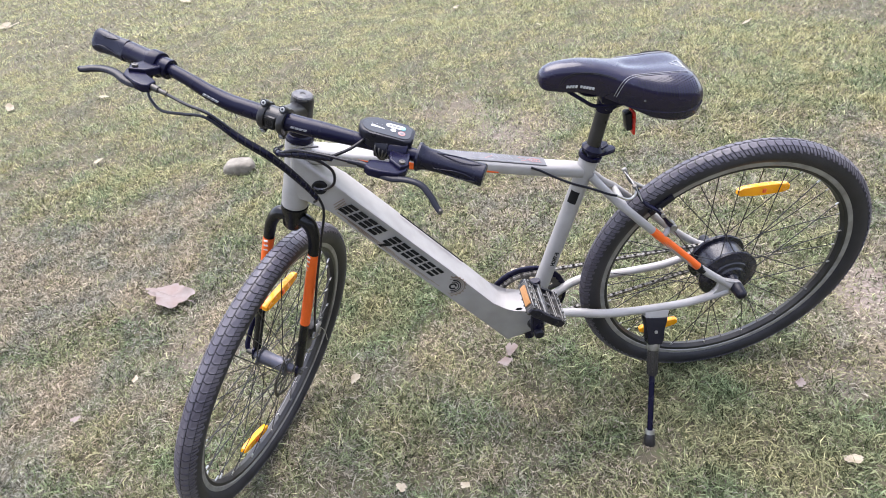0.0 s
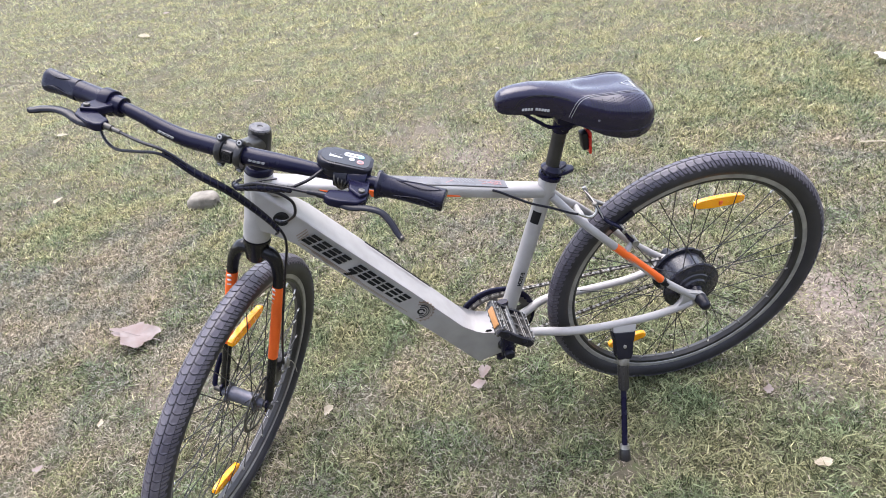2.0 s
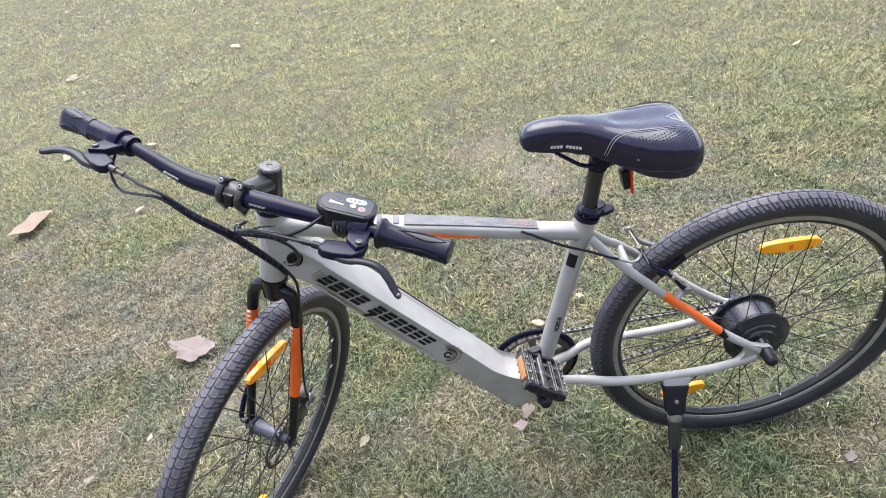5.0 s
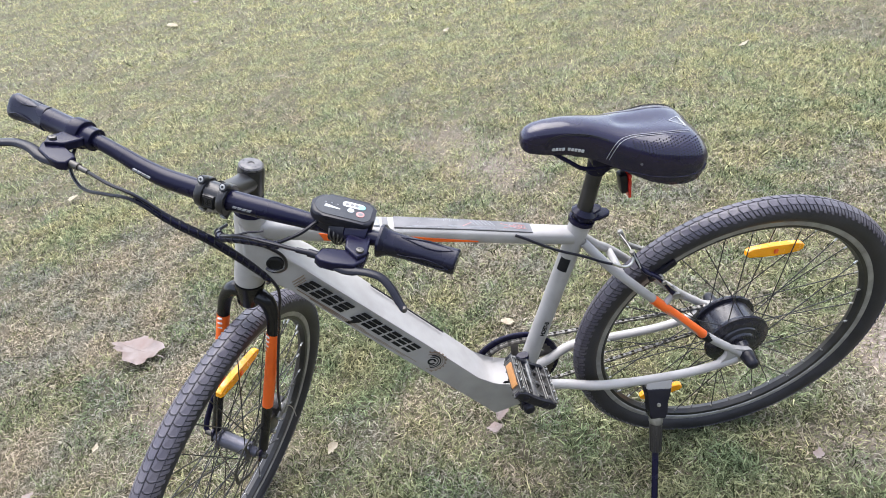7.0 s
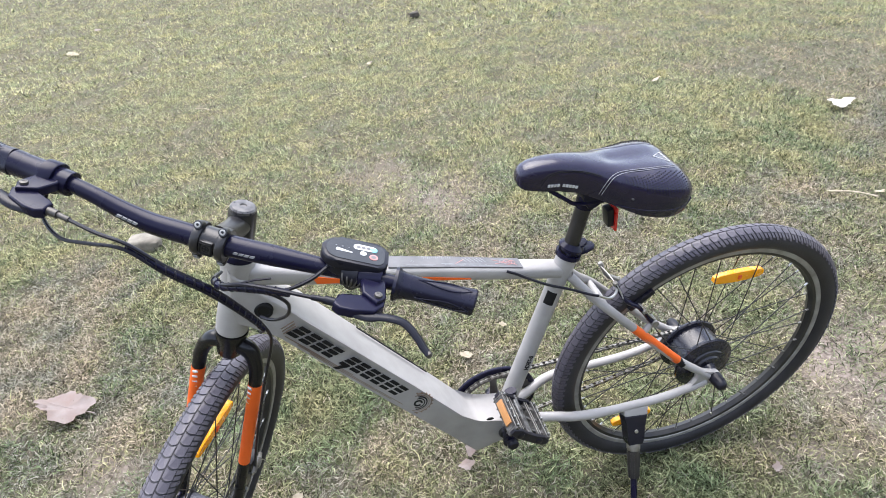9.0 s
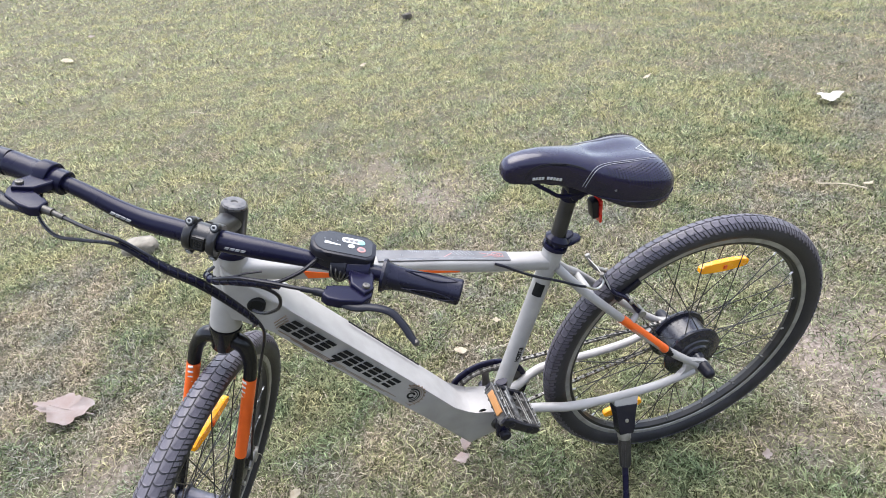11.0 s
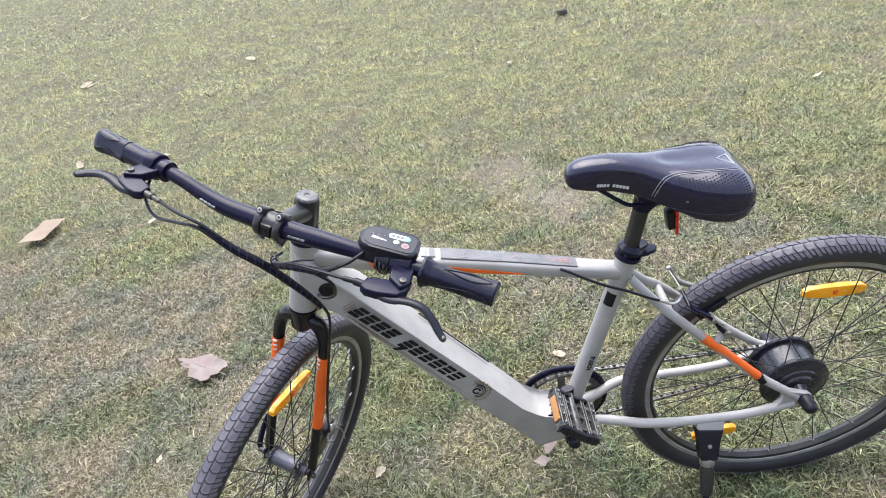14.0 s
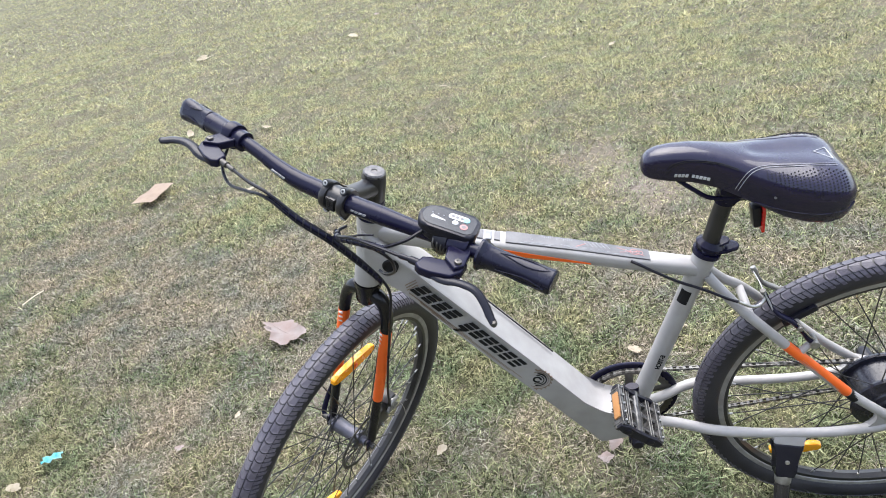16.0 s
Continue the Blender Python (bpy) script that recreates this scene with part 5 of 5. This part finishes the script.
def coil(pts, r, pitch, wire):
    """A strip wound round a run of cables."""
    out, turn = [], 0.0
    for a, b in zip(pts, pts[1:]):
        d = (b - a).normalized()
        u_ = (Vector((0, 0, 1)) - d * d.z).normalized()
        w_ = d.cross(u_)
        for k in range(5):
            p = a.lerp(b, k / 5)
            ang = turn + k / 5 * (b - a).length / pitch * math.tau
            out.append(st(*(p + (u_ * math.cos(ang) + w_ * math.sin(ang)) * r)))
        turn += (b - a).length / pitch * math.tau
    return tube(out, wire, 5)


bpart("wrap_coil", coil(wrap, 0.0040, 0.013, 0.0012), PLASTIC)
bpart("wrap_coil", coil(left_wrap, 0.0052, 0.014, 0.0011), PLASTIC)
bpart("cable_tie", tube([st(0.140, 0.060, 0.215), st(0.137, 0.078, 0.226), st(0.130, 0.098, 0.232)], 0.0016, 6), PLASTIC)
bpart("cable", tube(smooth_path([(0.462, 0.018, 0.397), (0.445, 0.026, 0.391), (0.425, 0.028, 0.377), (0.386, 0.028, 0.350), (0.345, 0.033, 0.331), (0.31, 0.044, 0.317), (0.295, 0.050, 0.314)], 6), 0.0026, 8), CABLE)
# rear rim brake
bpart("brake_noodle", tube(smooth_path([(0.295, 0.050, 0.314), (0.273, 0.047, 0.298), (0.258, 0.042, 0.295), (0.250, 0.036, 0.301), (0.249, 0.030, 0.311)], 6), 0.0027, 10), STEEL, label="steel brake cable guide")
bpart("brake_wire", tube([(0.249, 0.030, 0.311), (0.251, 0.005, 0.315), (0.253, -0.026, 0.313)], 0.0009, 6), STEEL)
for side in (1, -1):
    arm = bpart("brake_arm", tube(smooth_path([(0.163, 0.046 * side, 0.197), (0.172, 0.046 * side, 0.208), (0.200, 0.043 * side, 0.247), (0.224, 0.040 * side, 0.266), (0.238, 0.036 * side, 0.284), (0.249, 0.031 * side, 0.312)], 5), [0.0085] * 7 + [0.0066] * 10 + [0.0052] * 9, 12, flat=0.7), BLACK if side > 0 else DULL_ALLOY, label="rim brake arm")
    bpart("arm_link", tube([(0.250, 0.032 * side, 0.314), (0.243, 0.035 * side, 0.296), (0.236, 0.0385 * side, 0.279)], [0.0040, 0.0046, 0.0038], 10, flat=0.6), ZINC, arm, "bright cable link")
    bpart("arm_cap", lathe([(-0.005, 0.0), (-0.005, 0.0042), (0.003, 0.0052), (0.005, 0.004), (0.005, 0.0)], (0.251, 0.030 * side, 0.313), (0.3, 0.2 * side, 0.9), 14), DULL_ALLOY, arm)
    bpart("brake_pad", box(Matrix.Translation((0.186, 0.0245 * side, 0.247)) @ pose(0, 0, 0, 0, 37, 0), (0.062, 0.012, 0.013), 0.004), PLASTIC, arm, "black brake pad")
    bpart("pad_bolt", tube([(0.192, 0.026 * side, 0.240), (0.192, 0.054 * side, 0.240)], 0.0045, 10), DULL_ALLOY, arm)
    bpart("brake_post", tube([(0.166, 0.034 * side, 0.202), (0.166, 0.058 * side, 0.202)], 0.0078, 14), DULL_ALLOY, arm)
    bpart("brake_boss", tube([(0.190, 0.054 * side, 0.181), (0.167, 0.047 * side, 0.201)], 0.0065, 12), PAINT, arm)
    bpart("spring", tube(smooth_path([(0.160, 0.050 * side, 0.205), (0.176, 0.052 * side, 0.222), (0.196, 0.048 * side, 0.250)], 4), 0.0013, 6), STEEL, arm)

# -- drive --
BB = Vector((0.469, 0, -0.040))
ringm = Matrix.Translation((BB.x, -0.046, BB.z))
chainring = bpart("chainring", move(lathe([(-0.004, 0.080), (-0.004, 0.1005), (0.0, 0.101), (0.002, 0.0995), (0.002, 0.080)], closed=True, seg=64), ringm @ Matrix.Translation((0, -0.006, 0))), BLACK, label="black chainring with guard")
n = 88
bm = bmesh.new()
vo = [[bm.verts.new(((0.087 + (0.003 if k % 2 else 0)) * math.cos(k * math.tau / n), y, (0.087 + (0.003 if k % 2 else 0)) * math.sin(k * math.tau / n))) for k in range(n)] for y in (-0.001, 0.001)]
vi = [[bm.verts.new((0.074 * math.cos(k * math.tau / n), y, 0.074 * math.sin(k * math.tau / n))) for k in range(n)] for y in (-0.001, 0.001)]
for k in range(n):
    j = (k + 1) % n
    for a in (0, 1):
        bm.faces.new((vo[a][k], vo[a][j], vi[a][j], vi[a][k]))
    bm.faces.new((vo[0][k], vo[0][j], vo[1][j], vo[1][k]))
    bm.faces.new((vi[0][k], vi[0][j], vi[1][j], vi[1][k]))
for k in range(5):
    a = k * math.tau / 5 + 0.3
    add_tube(bm, [(0.01 * math.cos(a), -0.003, 0.01 * math.sin(a)), (0.05 * math.cos(a), -0.004, 0.05 * math.sin(a)), (0.078 * math.cos(a), -0.003, 0.078 * math.sin(a))], [0.011, 0.008, 0.009], 8, flat=0.4, side=(0, 1, 0))
bpart("chainring_teeth", move(bm, ringm), DARK_STEEL, chainring)
rs, rl = 0.036, 0.086
yc = -0.045
chain_pts = []
th = math.acos((rl - rs) / BB.length)
back = math.atan2(-BB.z, -BB.x)
centre_l, centre_s = Vector((BB.x, 0, BB.z)), Vector((0, 0, 0))
a_up, a_dn = back - th, back + th
for cen, r, a0, a1, nn in ((centre_l, rl, a_dn, a_up + math.tau, 40), (centre_s, rs, a_up, a_dn, 14)):
    for k in range(nn + 1):
        a = a0 + (a1 - a0) * k / nn
        chain_pts.append(cen + Vector((r * math.cos(a), 0, r * math.sin(a))))
chain_pts.append(chain_pts[0])
length = [0.0]
for a, b in zip(chain_pts, chain_pts[1:]):
    length.append(length[-1] + (b - a).length)
links = int(length[-1] / 0.0127)


def chain_at(s):
    return Vector([float(np.interp(s % length[-1], length, [p[i] for p in chain_pts])) for i in range(3)])


outer_bm, inner_bm = bmesh.new(), bmesh.new()
for i in range(links):
    s0 = i * length[-1] / links
    a, b = chain_at(s0), chain_at(s0 + length[-1] / links)
    mid, d = (a + b) / 2, (b - a).normalized()
    mm = Matrix.Translation(mid + Vector((0, yc, 0))) @ Matrix((d, Vector((0, 1, 0)), d.cross(Vector((0, 1, 0))))).transposed().to_4x4()
    w = 0.0034 if i % 2 else 0.0022
    for s_ in (1, -1):
        add_box(outer_bm if i % 2 else inner_bm, mm @ Matrix.Translation((0, w * s_, 0)), (0.0150, 0.0012, 0.0062))
    add_tube(inner_bm, [mm @ Vector((-0.00635, -0.003, 0)), mm @ Vector((-0.00635, 0.0042, 0))], 0.0036, 6)
chain = bpart("chain", outer_bm, DARK_STEEL, label="steel chain", smooth=False)
bpart("chain_roller", inner_bm, DULL_ALLOY, chain, "bright chain rollers", smooth=False)

for side, direction in ((1, Vector((0.03, 0, 0.999))), (-1, Vector((-0.03, 0, -0.999)))):
    tip = BB + direction * 0.165
    bm = tube([BB + Vector((0, 0.058 * side, 0)) - direction * 0.012, BB + Vector((0, 0.058 * side, 0)) + direction * 0.02, BB + Vector((0, 0.066 * side, 0)) + direction * 0.09, tip + Vector((0, 0.070 * side, 0)) + direction * 0.012], [0.017, 0.0165, 0.012, 0.0125], 14, flat=0.62, side=(0, 1, 0))
    crank = bpart("crank", bm, BLACK, label="black crank arm")
    bpart("crank_bolt", lathe([(0.0, 0.0), (0.0, 0.0125), (0.010, 0.0125), (0.013, 0.010), (0.013, 0.0)], BB + Vector((0, 0.066 * side, 0)), (0, side, 0), 18), PLASTIC, crank)
    # platform pedal about its axle
    pm = Matrix.Translation(tip + Vector((0, 0.128 * side, 0))) @ pose(0, 0, 0, 0, -42 if side > 0 else 10, 0)
    bm = bmesh.new()
    for x_, w_ in ((0.041, 0.008), (-0.041, 0.008)):
        add_box(bm, pm @ Matrix.Translation((x_, 0, 0)), (w_, 0.088, 0.024), 0.002)
    for x_ in (-0.0235, 0.0235):
        add_box(bm, pm @ Matrix.Translation((x_, 0, 0.0)), (0.006, 0.084, 0.014), 0.002)
    for k in range(5):
        for x_ in (-0.041, 0.041):
            add_box(bm, pm @ Matrix.Translation((x_, -0.036 + 0.018 * k, 0.0)), (0.010, 0.003, 0.028), 0.001, 1)
    pedal = bpart("pedal", bm, SMOKE, label="smoky plastic platform pedal with amber reflectors", smooth=False)
    for y_ in (-0.043, 0.043):
        end = prism([(-0.046, -0.005), (-0.030, -0.010), (0.030, -0.010), (0.046, -0.005), (0.046, 0.006), (0.030, 0.011), (0.012, 0.008), (-0.012, 0.008), (-0.030, 0.011), (-0.046, 0.006)], y_ - 0.0035, y_ + 0.0035, lambda u, v, w: pm @ Vector((u, w, v)), 0.0015)
        for x_ in (-0.024, 0.024):
            add_lathe(end, [(-0.003, 0.0), (-0.003, 0.0078), (0.0048, 0.0070), (0.0056, 0.0045), (0.0056, 0.0)], pm @ Vector((x_, y_, -0.001)), pm.to_3x3() @ Vector((0, math.copysign(1, y_), 0)), 8)
        bpart("pedal_end", end, PLASTIC, pedal)
    bpart("pedal_core", box(pm, (0.018, 0.082, 0.012), 0.004), SMOKE, pedal)
    for y_ in (-0.027, 0.0, 0.027):
        bpart("pedal_rib", prism([(-0.041, -0.007), (-0.024, -0.010), (0.024, -0.010), (0.041, -0.007), (0.041, 0.007), (0.024, 0.004), (-0.024, 0.004), (-0.041, 0.007)], y_ - 0.0035, y_ + 0.0035, lambda u, v, w: pm @ Vector((u, w, v)), 0.001), SMOKE, pedal)
    for x_ in (-0.041, 0.041):
        for y_ in (-0.036, -0.018, 0.0, 0.018, 0.036):
            bpart("pedal_pin", lathe([(0.0, 0.0018), (0.0035, 0.0016), (0.0042, 0.0)], pm @ Vector((x_, y_, 0.0125)), pm.to_3x3() @ Vector((0, 0, 1)), 6), ZINC, pedal)
    # pale strips stand in for highlights on the pedal's glossy edges
    for x_ in (-0.0465, -0.036, -0.0265, -0.0205, 0.0205, 0.0265, 0.036, 0.0465):
        bpart("edge_shine", box(pm @ Matrix.Translation((x_, 0, 0.0075 if abs(x_) < 0.03 else 0.0125)), (0.0012, 0.080, 0.0016), 0.0004, 1), DULL_ALLOY, pedal, "thin pale strip painting the shine of a plastic edge")
    bpart("pedal_axle", tube([pm @ Vector((0, -0.055 * side, 0)), pm @ Vector((0, 0.030 * side, 0)), pm @ Vector((0, 0.040 * side, 0))], [0.0085, 0.0085, 0.0080], 16), SMOKE, pedal)
    for x_ in (0.0462, -0.0462):
        bpart("pedal_reflector", box(pm @ Matrix.Translation((x_, 0, 0)), (0.004, 0.054, 0.014), 0.001), PEDAL_AMBER if side > 0 and x_ > 0 else AMBER, pedal)

# -- kickstand --
k_top, k_foot = Vector((0.186, 0.062, -0.036)), Vector((0.2385, 0.240, -0.333))
kd = (k_foot - k_top).normalized()
kx = (Vector((1, 0, 0)) - kd * kd.x).normalized()
kn = kd.cross(kx)
kn = kn if kn.y > 0 else -kn


def on_stand(u, v, w):
    return k_top + kx * u + kd * v + kn * w


def taper(*pairs):
    """An even outline from (half width, place along the leg) pairs."""
    return [(-a, b) for a, b in pairs] + [(a, b) for a, b in pairs[::-1]]


bm = prism(taper((0.027, 0.020), (0.0275, 0.026), (0.0235, 0.036), (0.0205, 0.048), (0.0195, 0.062), (0.0190, 0.076), (0.0180, 0.084), (0.0155, 0.088)), -0.013, 0.015, on_stand, 0.004)
stand = bpart("kickstand", bm, PLASTIC, label="black folding kickstand")
bpart("stand_plate", prism(taper((0.030, 0.002), (0.029, 0.010), (0.025, 0.017), (0.024, 0.022)), -0.012, 0.014, on_stand, 0.003), PAINT, stand, "grey mounting plate under the stay")
bpart("stand_bolt", lathe([(0, 0), (0, 0.0046), (0.0025, 0.0036), (0.003, 0)], on_stand(0, 0.056, 0.0148), kn, 14), STEEL, stand)
bpart("stand_collar", tube([on_stand(0, 0.083, 0), on_stand(0, 0.086, 0), on_stand(0, 0.100, 0), on_stand(0, 0.104, 0)], [0.0125, 0.0150, 0.0150, 0.0128], 18), DULL_ALLOY, stand, "dull steel collar")
bm = tube([on_stand(0, 0.104, 0), on_stand(0, 0.168, 0)], [0.0132, 0.0112], 14)
for k in range(9):
    a = k * math.tau / 9
    o_ = kx * math.cos(a) + kn * math.sin(a)
    add_tube(bm, [on_stand(0, 0.108, 0) + o_ * 0.0126, on_stand(0, 0.166, 0) + o_ * 0.0108], 0.0021, 6)
bpart("stand_sleeve", bm, ALLOY_BLACK, stand, "ribbed dark alloy sleeve")
bpart("stand_leg", tube([on_stand(0, 0.16, 0), k_foot - kd * 0.02], 0.0071, 14), BLACK, stand)
bpart("foot_ring", tube([k_foot - kd * 0.040, k_foot - kd * 0.030], [0.0105, 0.0118], 16), STEEL, stand, "bright ring over the foot")
bpart("stand_foot", lathe([(-0.030, 0.0), (-0.030, 0.0105), (-0.024, 0.0125), (-0.004, 0.0145), (0.0, 0.0135), (0.0, 0.0)], k_foot, kd, 18), ALLOY_BLACK, stand, "grey plastic stand foot")


# ---- loose things on the lawn ----
def leaf_mesh(size, seed, lobes=5, curl=0.25, aspect=1.3):
    """A dry leaf: lobed outline, cupped and crinkled, with a midrib."""
    r = random.Random(seed)
    bm = bmesh.new()
    n, rings_n = 36, 5
    ph = r.uniform(0, 6)
    rings = []
    for j in range(1, rings_n + 1):
        ring = []
        for k in range(n):
            a = k * math.tau / n
            edge = 1 + 0.16 * math.sin(lobes * a + ph) + 0.07 * math.sin((lobes * 2 + 1) * a + 2 * ph) + (r.uniform(-0.05, 0.05) + 0.045 * math.sin(13 * a + ph)) * (j == rings_n) - 0.3 * math.exp(-((a - 0.55) / 0.09) ** 2) * (j >= rings_n - 1)
            rad = size * 0.5 * edge * j / rings_n
            x, y = rad * math.cos(a) * aspect, rad * math.sin(a)
            z = curl * size * (0.5 * (j / rings_n) ** 2 * (0.6 + 0.7 * math.sin(2 * a + ph)) * 0.6 + 0.06 * noise.noise((x * 14 / size * 0.12, y * 14 / size * 0.12, seed)))
            ring.append(bm.verts.new((x, y, z)))
        rings.append(ring)
    c = bm.verts.new((0, 0, 0))
    for k in range(n):
        bm.faces.new((c, rings[0][k], rings[0][(k + 1) % n]))
    for r0, r1 in zip(rings, rings[1:]):
        for k in range(n):
            bm.faces.new((r0[k], r1[k], r1[(k + 1) % n], r0[(k + 1) % n]))
    ext = bmesh.ops.solidify(bm, geom=bm.faces[:], thickness=0.0012)
    add_tube(bm, [(-size * 0.5 * aspect - size * 0.18, 0, size * 0.05), (-size * 0.4 * aspect, 0.0, 0.004), (0, 0, 0.002), (size * 0.45 * aspect, 0, size * curl * 0.1)], [size * 0.012, size * 0.011, size * 0.009, size * 0.004], 5)
    return bm


def on_lawn(x, y, lift=0.012, rx=0, ry=0, rz=0):
    return pose(x, y, rough_ground(x, y) + lift, rx, ry, rz)


thing("leaf", leaf_mesh(0.122, 31, 4, 0.5, 1.35), DRYLEAF, on_lawn(-1.045, 1.845, 0.022, 8, -8, 155), "large dry pinkish-brown leaf curled on the grass", "leaf", "fallen leaves")
thing("leaf", leaf_mesh(0.11, 9, 3, 0.3, 1.2), material("bleached_leaf", (0.72, 0.69, 0.66), 0.7, 0.0, (0.55, 0.51, 0.47), 14, 120, 0.4, 0.8), on_lawn(2.54, 2.91, 0.035, 0, 0, 20), "pale bleached leaf lying on the grass beside a dry patch", "leaf", "fallen leaves")


def stone_mesh(sx_, sy_, sz_, seed):
    bm = bmesh.new()
    bmesh.ops.create_icosphere(bm, subdivisions=3, radius=1.0)
    for v in bm.verts:
        p = v.co
        k = 1 + 0.22 * noise.noise((p.x * 1.2 + seed, p.y * 1.2, p.z * 1.2)) + 0.07 * noise.noise((p.x * 4, p.y * 4 + seed, p.z * 4))
        q_ = Vector([math.copysign(abs(c) ** 0.6, c) for c in p])
        v.co = Vector((q_.x * sx_, q_.y * sy_, q_.z * sz_)) * k * 0.5
    return bm


thing("stone", stone_mesh(0.155, 0.09, 0.068, 2), STONE, on_lawn(-0.975, 2.815, 0.018, 3, 0, -8), "pale weathered half-brick of stone lying on the grass", "stone")
thing("clod", stone_mesh(0.09, 0.06, 0.05, 7), DARK_EARTH, on_lawn(0.9, 6.4, 0.02, 0, 0, 25), "small dark clod of earth lying on the grass", "clod")
bm = bmesh.new()
for i in range(7):
    for j in range(4):
        bm.verts.new((-0.07 + 0.047 * j + 0.005 * math.sin(i * 2.0), -0.125 + 0.042 * i, 0.003 * math.sin(i * 1.1 + j) + 0.001 * j))
bm.verts.ensure_lookup_table()
for i in range(6):
    for j in range(3):
        bm.faces.new([bm.verts[k] for k in (i * 4 + j, i * 4 + j + 1, i * 4 + j + 5, i * 4 + j + 4)])
bmesh.ops.solidify(bm, geom=bm.faces[:], thickness=0.002)
thing("card_scrap", bm, CARD, on_lawn(-2.5, 3.23, 0.03, 0, 2, -2), "torn tan scrap of card lying on the grass", "litter")
bm = bmesh.new()
for i in range(6):
    for j in range(5):
        bm.verts.new((-0.03 + 0.012 * i, -0.014 + 0.007 * j, 0.006 + 0.006 * math.sin(i * 2.3 + j * 1.7)))
bm.verts.ensure_lookup_table()
for i in range(5):
    for j in range(4):
        bm.faces.new([bm.verts[k] for k in (i * 5 + j, i * 5 + j + 1, i * 5 + j + 6, i * 5 + j + 5)])
bmesh.ops.solidify(bm, geom=bm.faces[:], thickness=0.0012)
thing("sweet_wrapper", bm, FOIL, on_lawn(-1.605, 1.252, 0.022, 0, 0, 30), "crumpled cyan sweet wrapper lying on the grass", "litter")

SMALL = [(0.197, 1.683, 0.032), (-0.343, 1.308, 0.026), (0.826, 1.053, 0.02), (0.822, 0.823, 0.03), (-0.213, 0.923, 0.02), (-0.058, 0.902, 0.02), (0.294, 5.02, 0.04), (0.122, 1.331, 0.03), (0.098, 1.283, 0.03),
         (-2.17, 4.22, 0.06), (-1.176, 1.305, 0.02), (-1.041, 1.439, 0.018), (-1.672, 1.15, 0.03), (-0.195, 4.94, 0.035), (1.935, 3.72, 0.05), (0.307, 5.043, 0.04), (-1.807, 3.16, 0.045), (0.35, 1.785, 0.022), (-2.312, 7.85, 0.06),
         (-2.3, 6.85, 0.11), (2.05, 2.094, 0.04), (1.555, 6.76, 0.07), (-4.25, 7.0, 0.12), (0.79, 4.3, 0.03), (-2.86, 4.3, 0.07), (-7.94, 13.87, 0.24)]
BROWN = (2, 7, 8, 10, 15, 18, 21)
for i, (x, y, s_) in enumerate(SMALL):
    thing("leaf", leaf_mesh(s_ * (1.0 if y < 2.0 else 0.85), 20 + i, 2 + i % 3, 0.25, 1.35), DRYLEAF if i in BROWN else PALELEAF, on_lawn(x, y, 0.016, rnd.uniform(-20, 20), rnd.uniform(-20, 20), rnd.uniform(0, 360)),
          "small brown dry leaf lying in the grass" if i in BROWN else "small pale dry leaf lying in the grass", "leaf", "fallen leaves")
for a, b in (((-2.51, 2.126), (-2.484, 2.238)), ((-4.154, 6.83), (-4.114, 7.032)), ((-0.94, 4.58), (-0.84, 4.5)), ((1.87, 2.16), (2.0, 2.05))):
    a, b = Vector((*a, rough_ground(*a) + 0.02)), Vector((*b, rough_ground(*b) + 0.024))
    m_ = a.lerp(b, 0.5) + Vector((0.006, 0.004, 0.006))
    thing("straw", tube([(p - a) for p in smooth_path([a, m_, b], 4)], 0.0028, 6), PALELEAF, Matrix.Translation(a), "bleached dry straw lying on the grass", "straw", "loose straws")
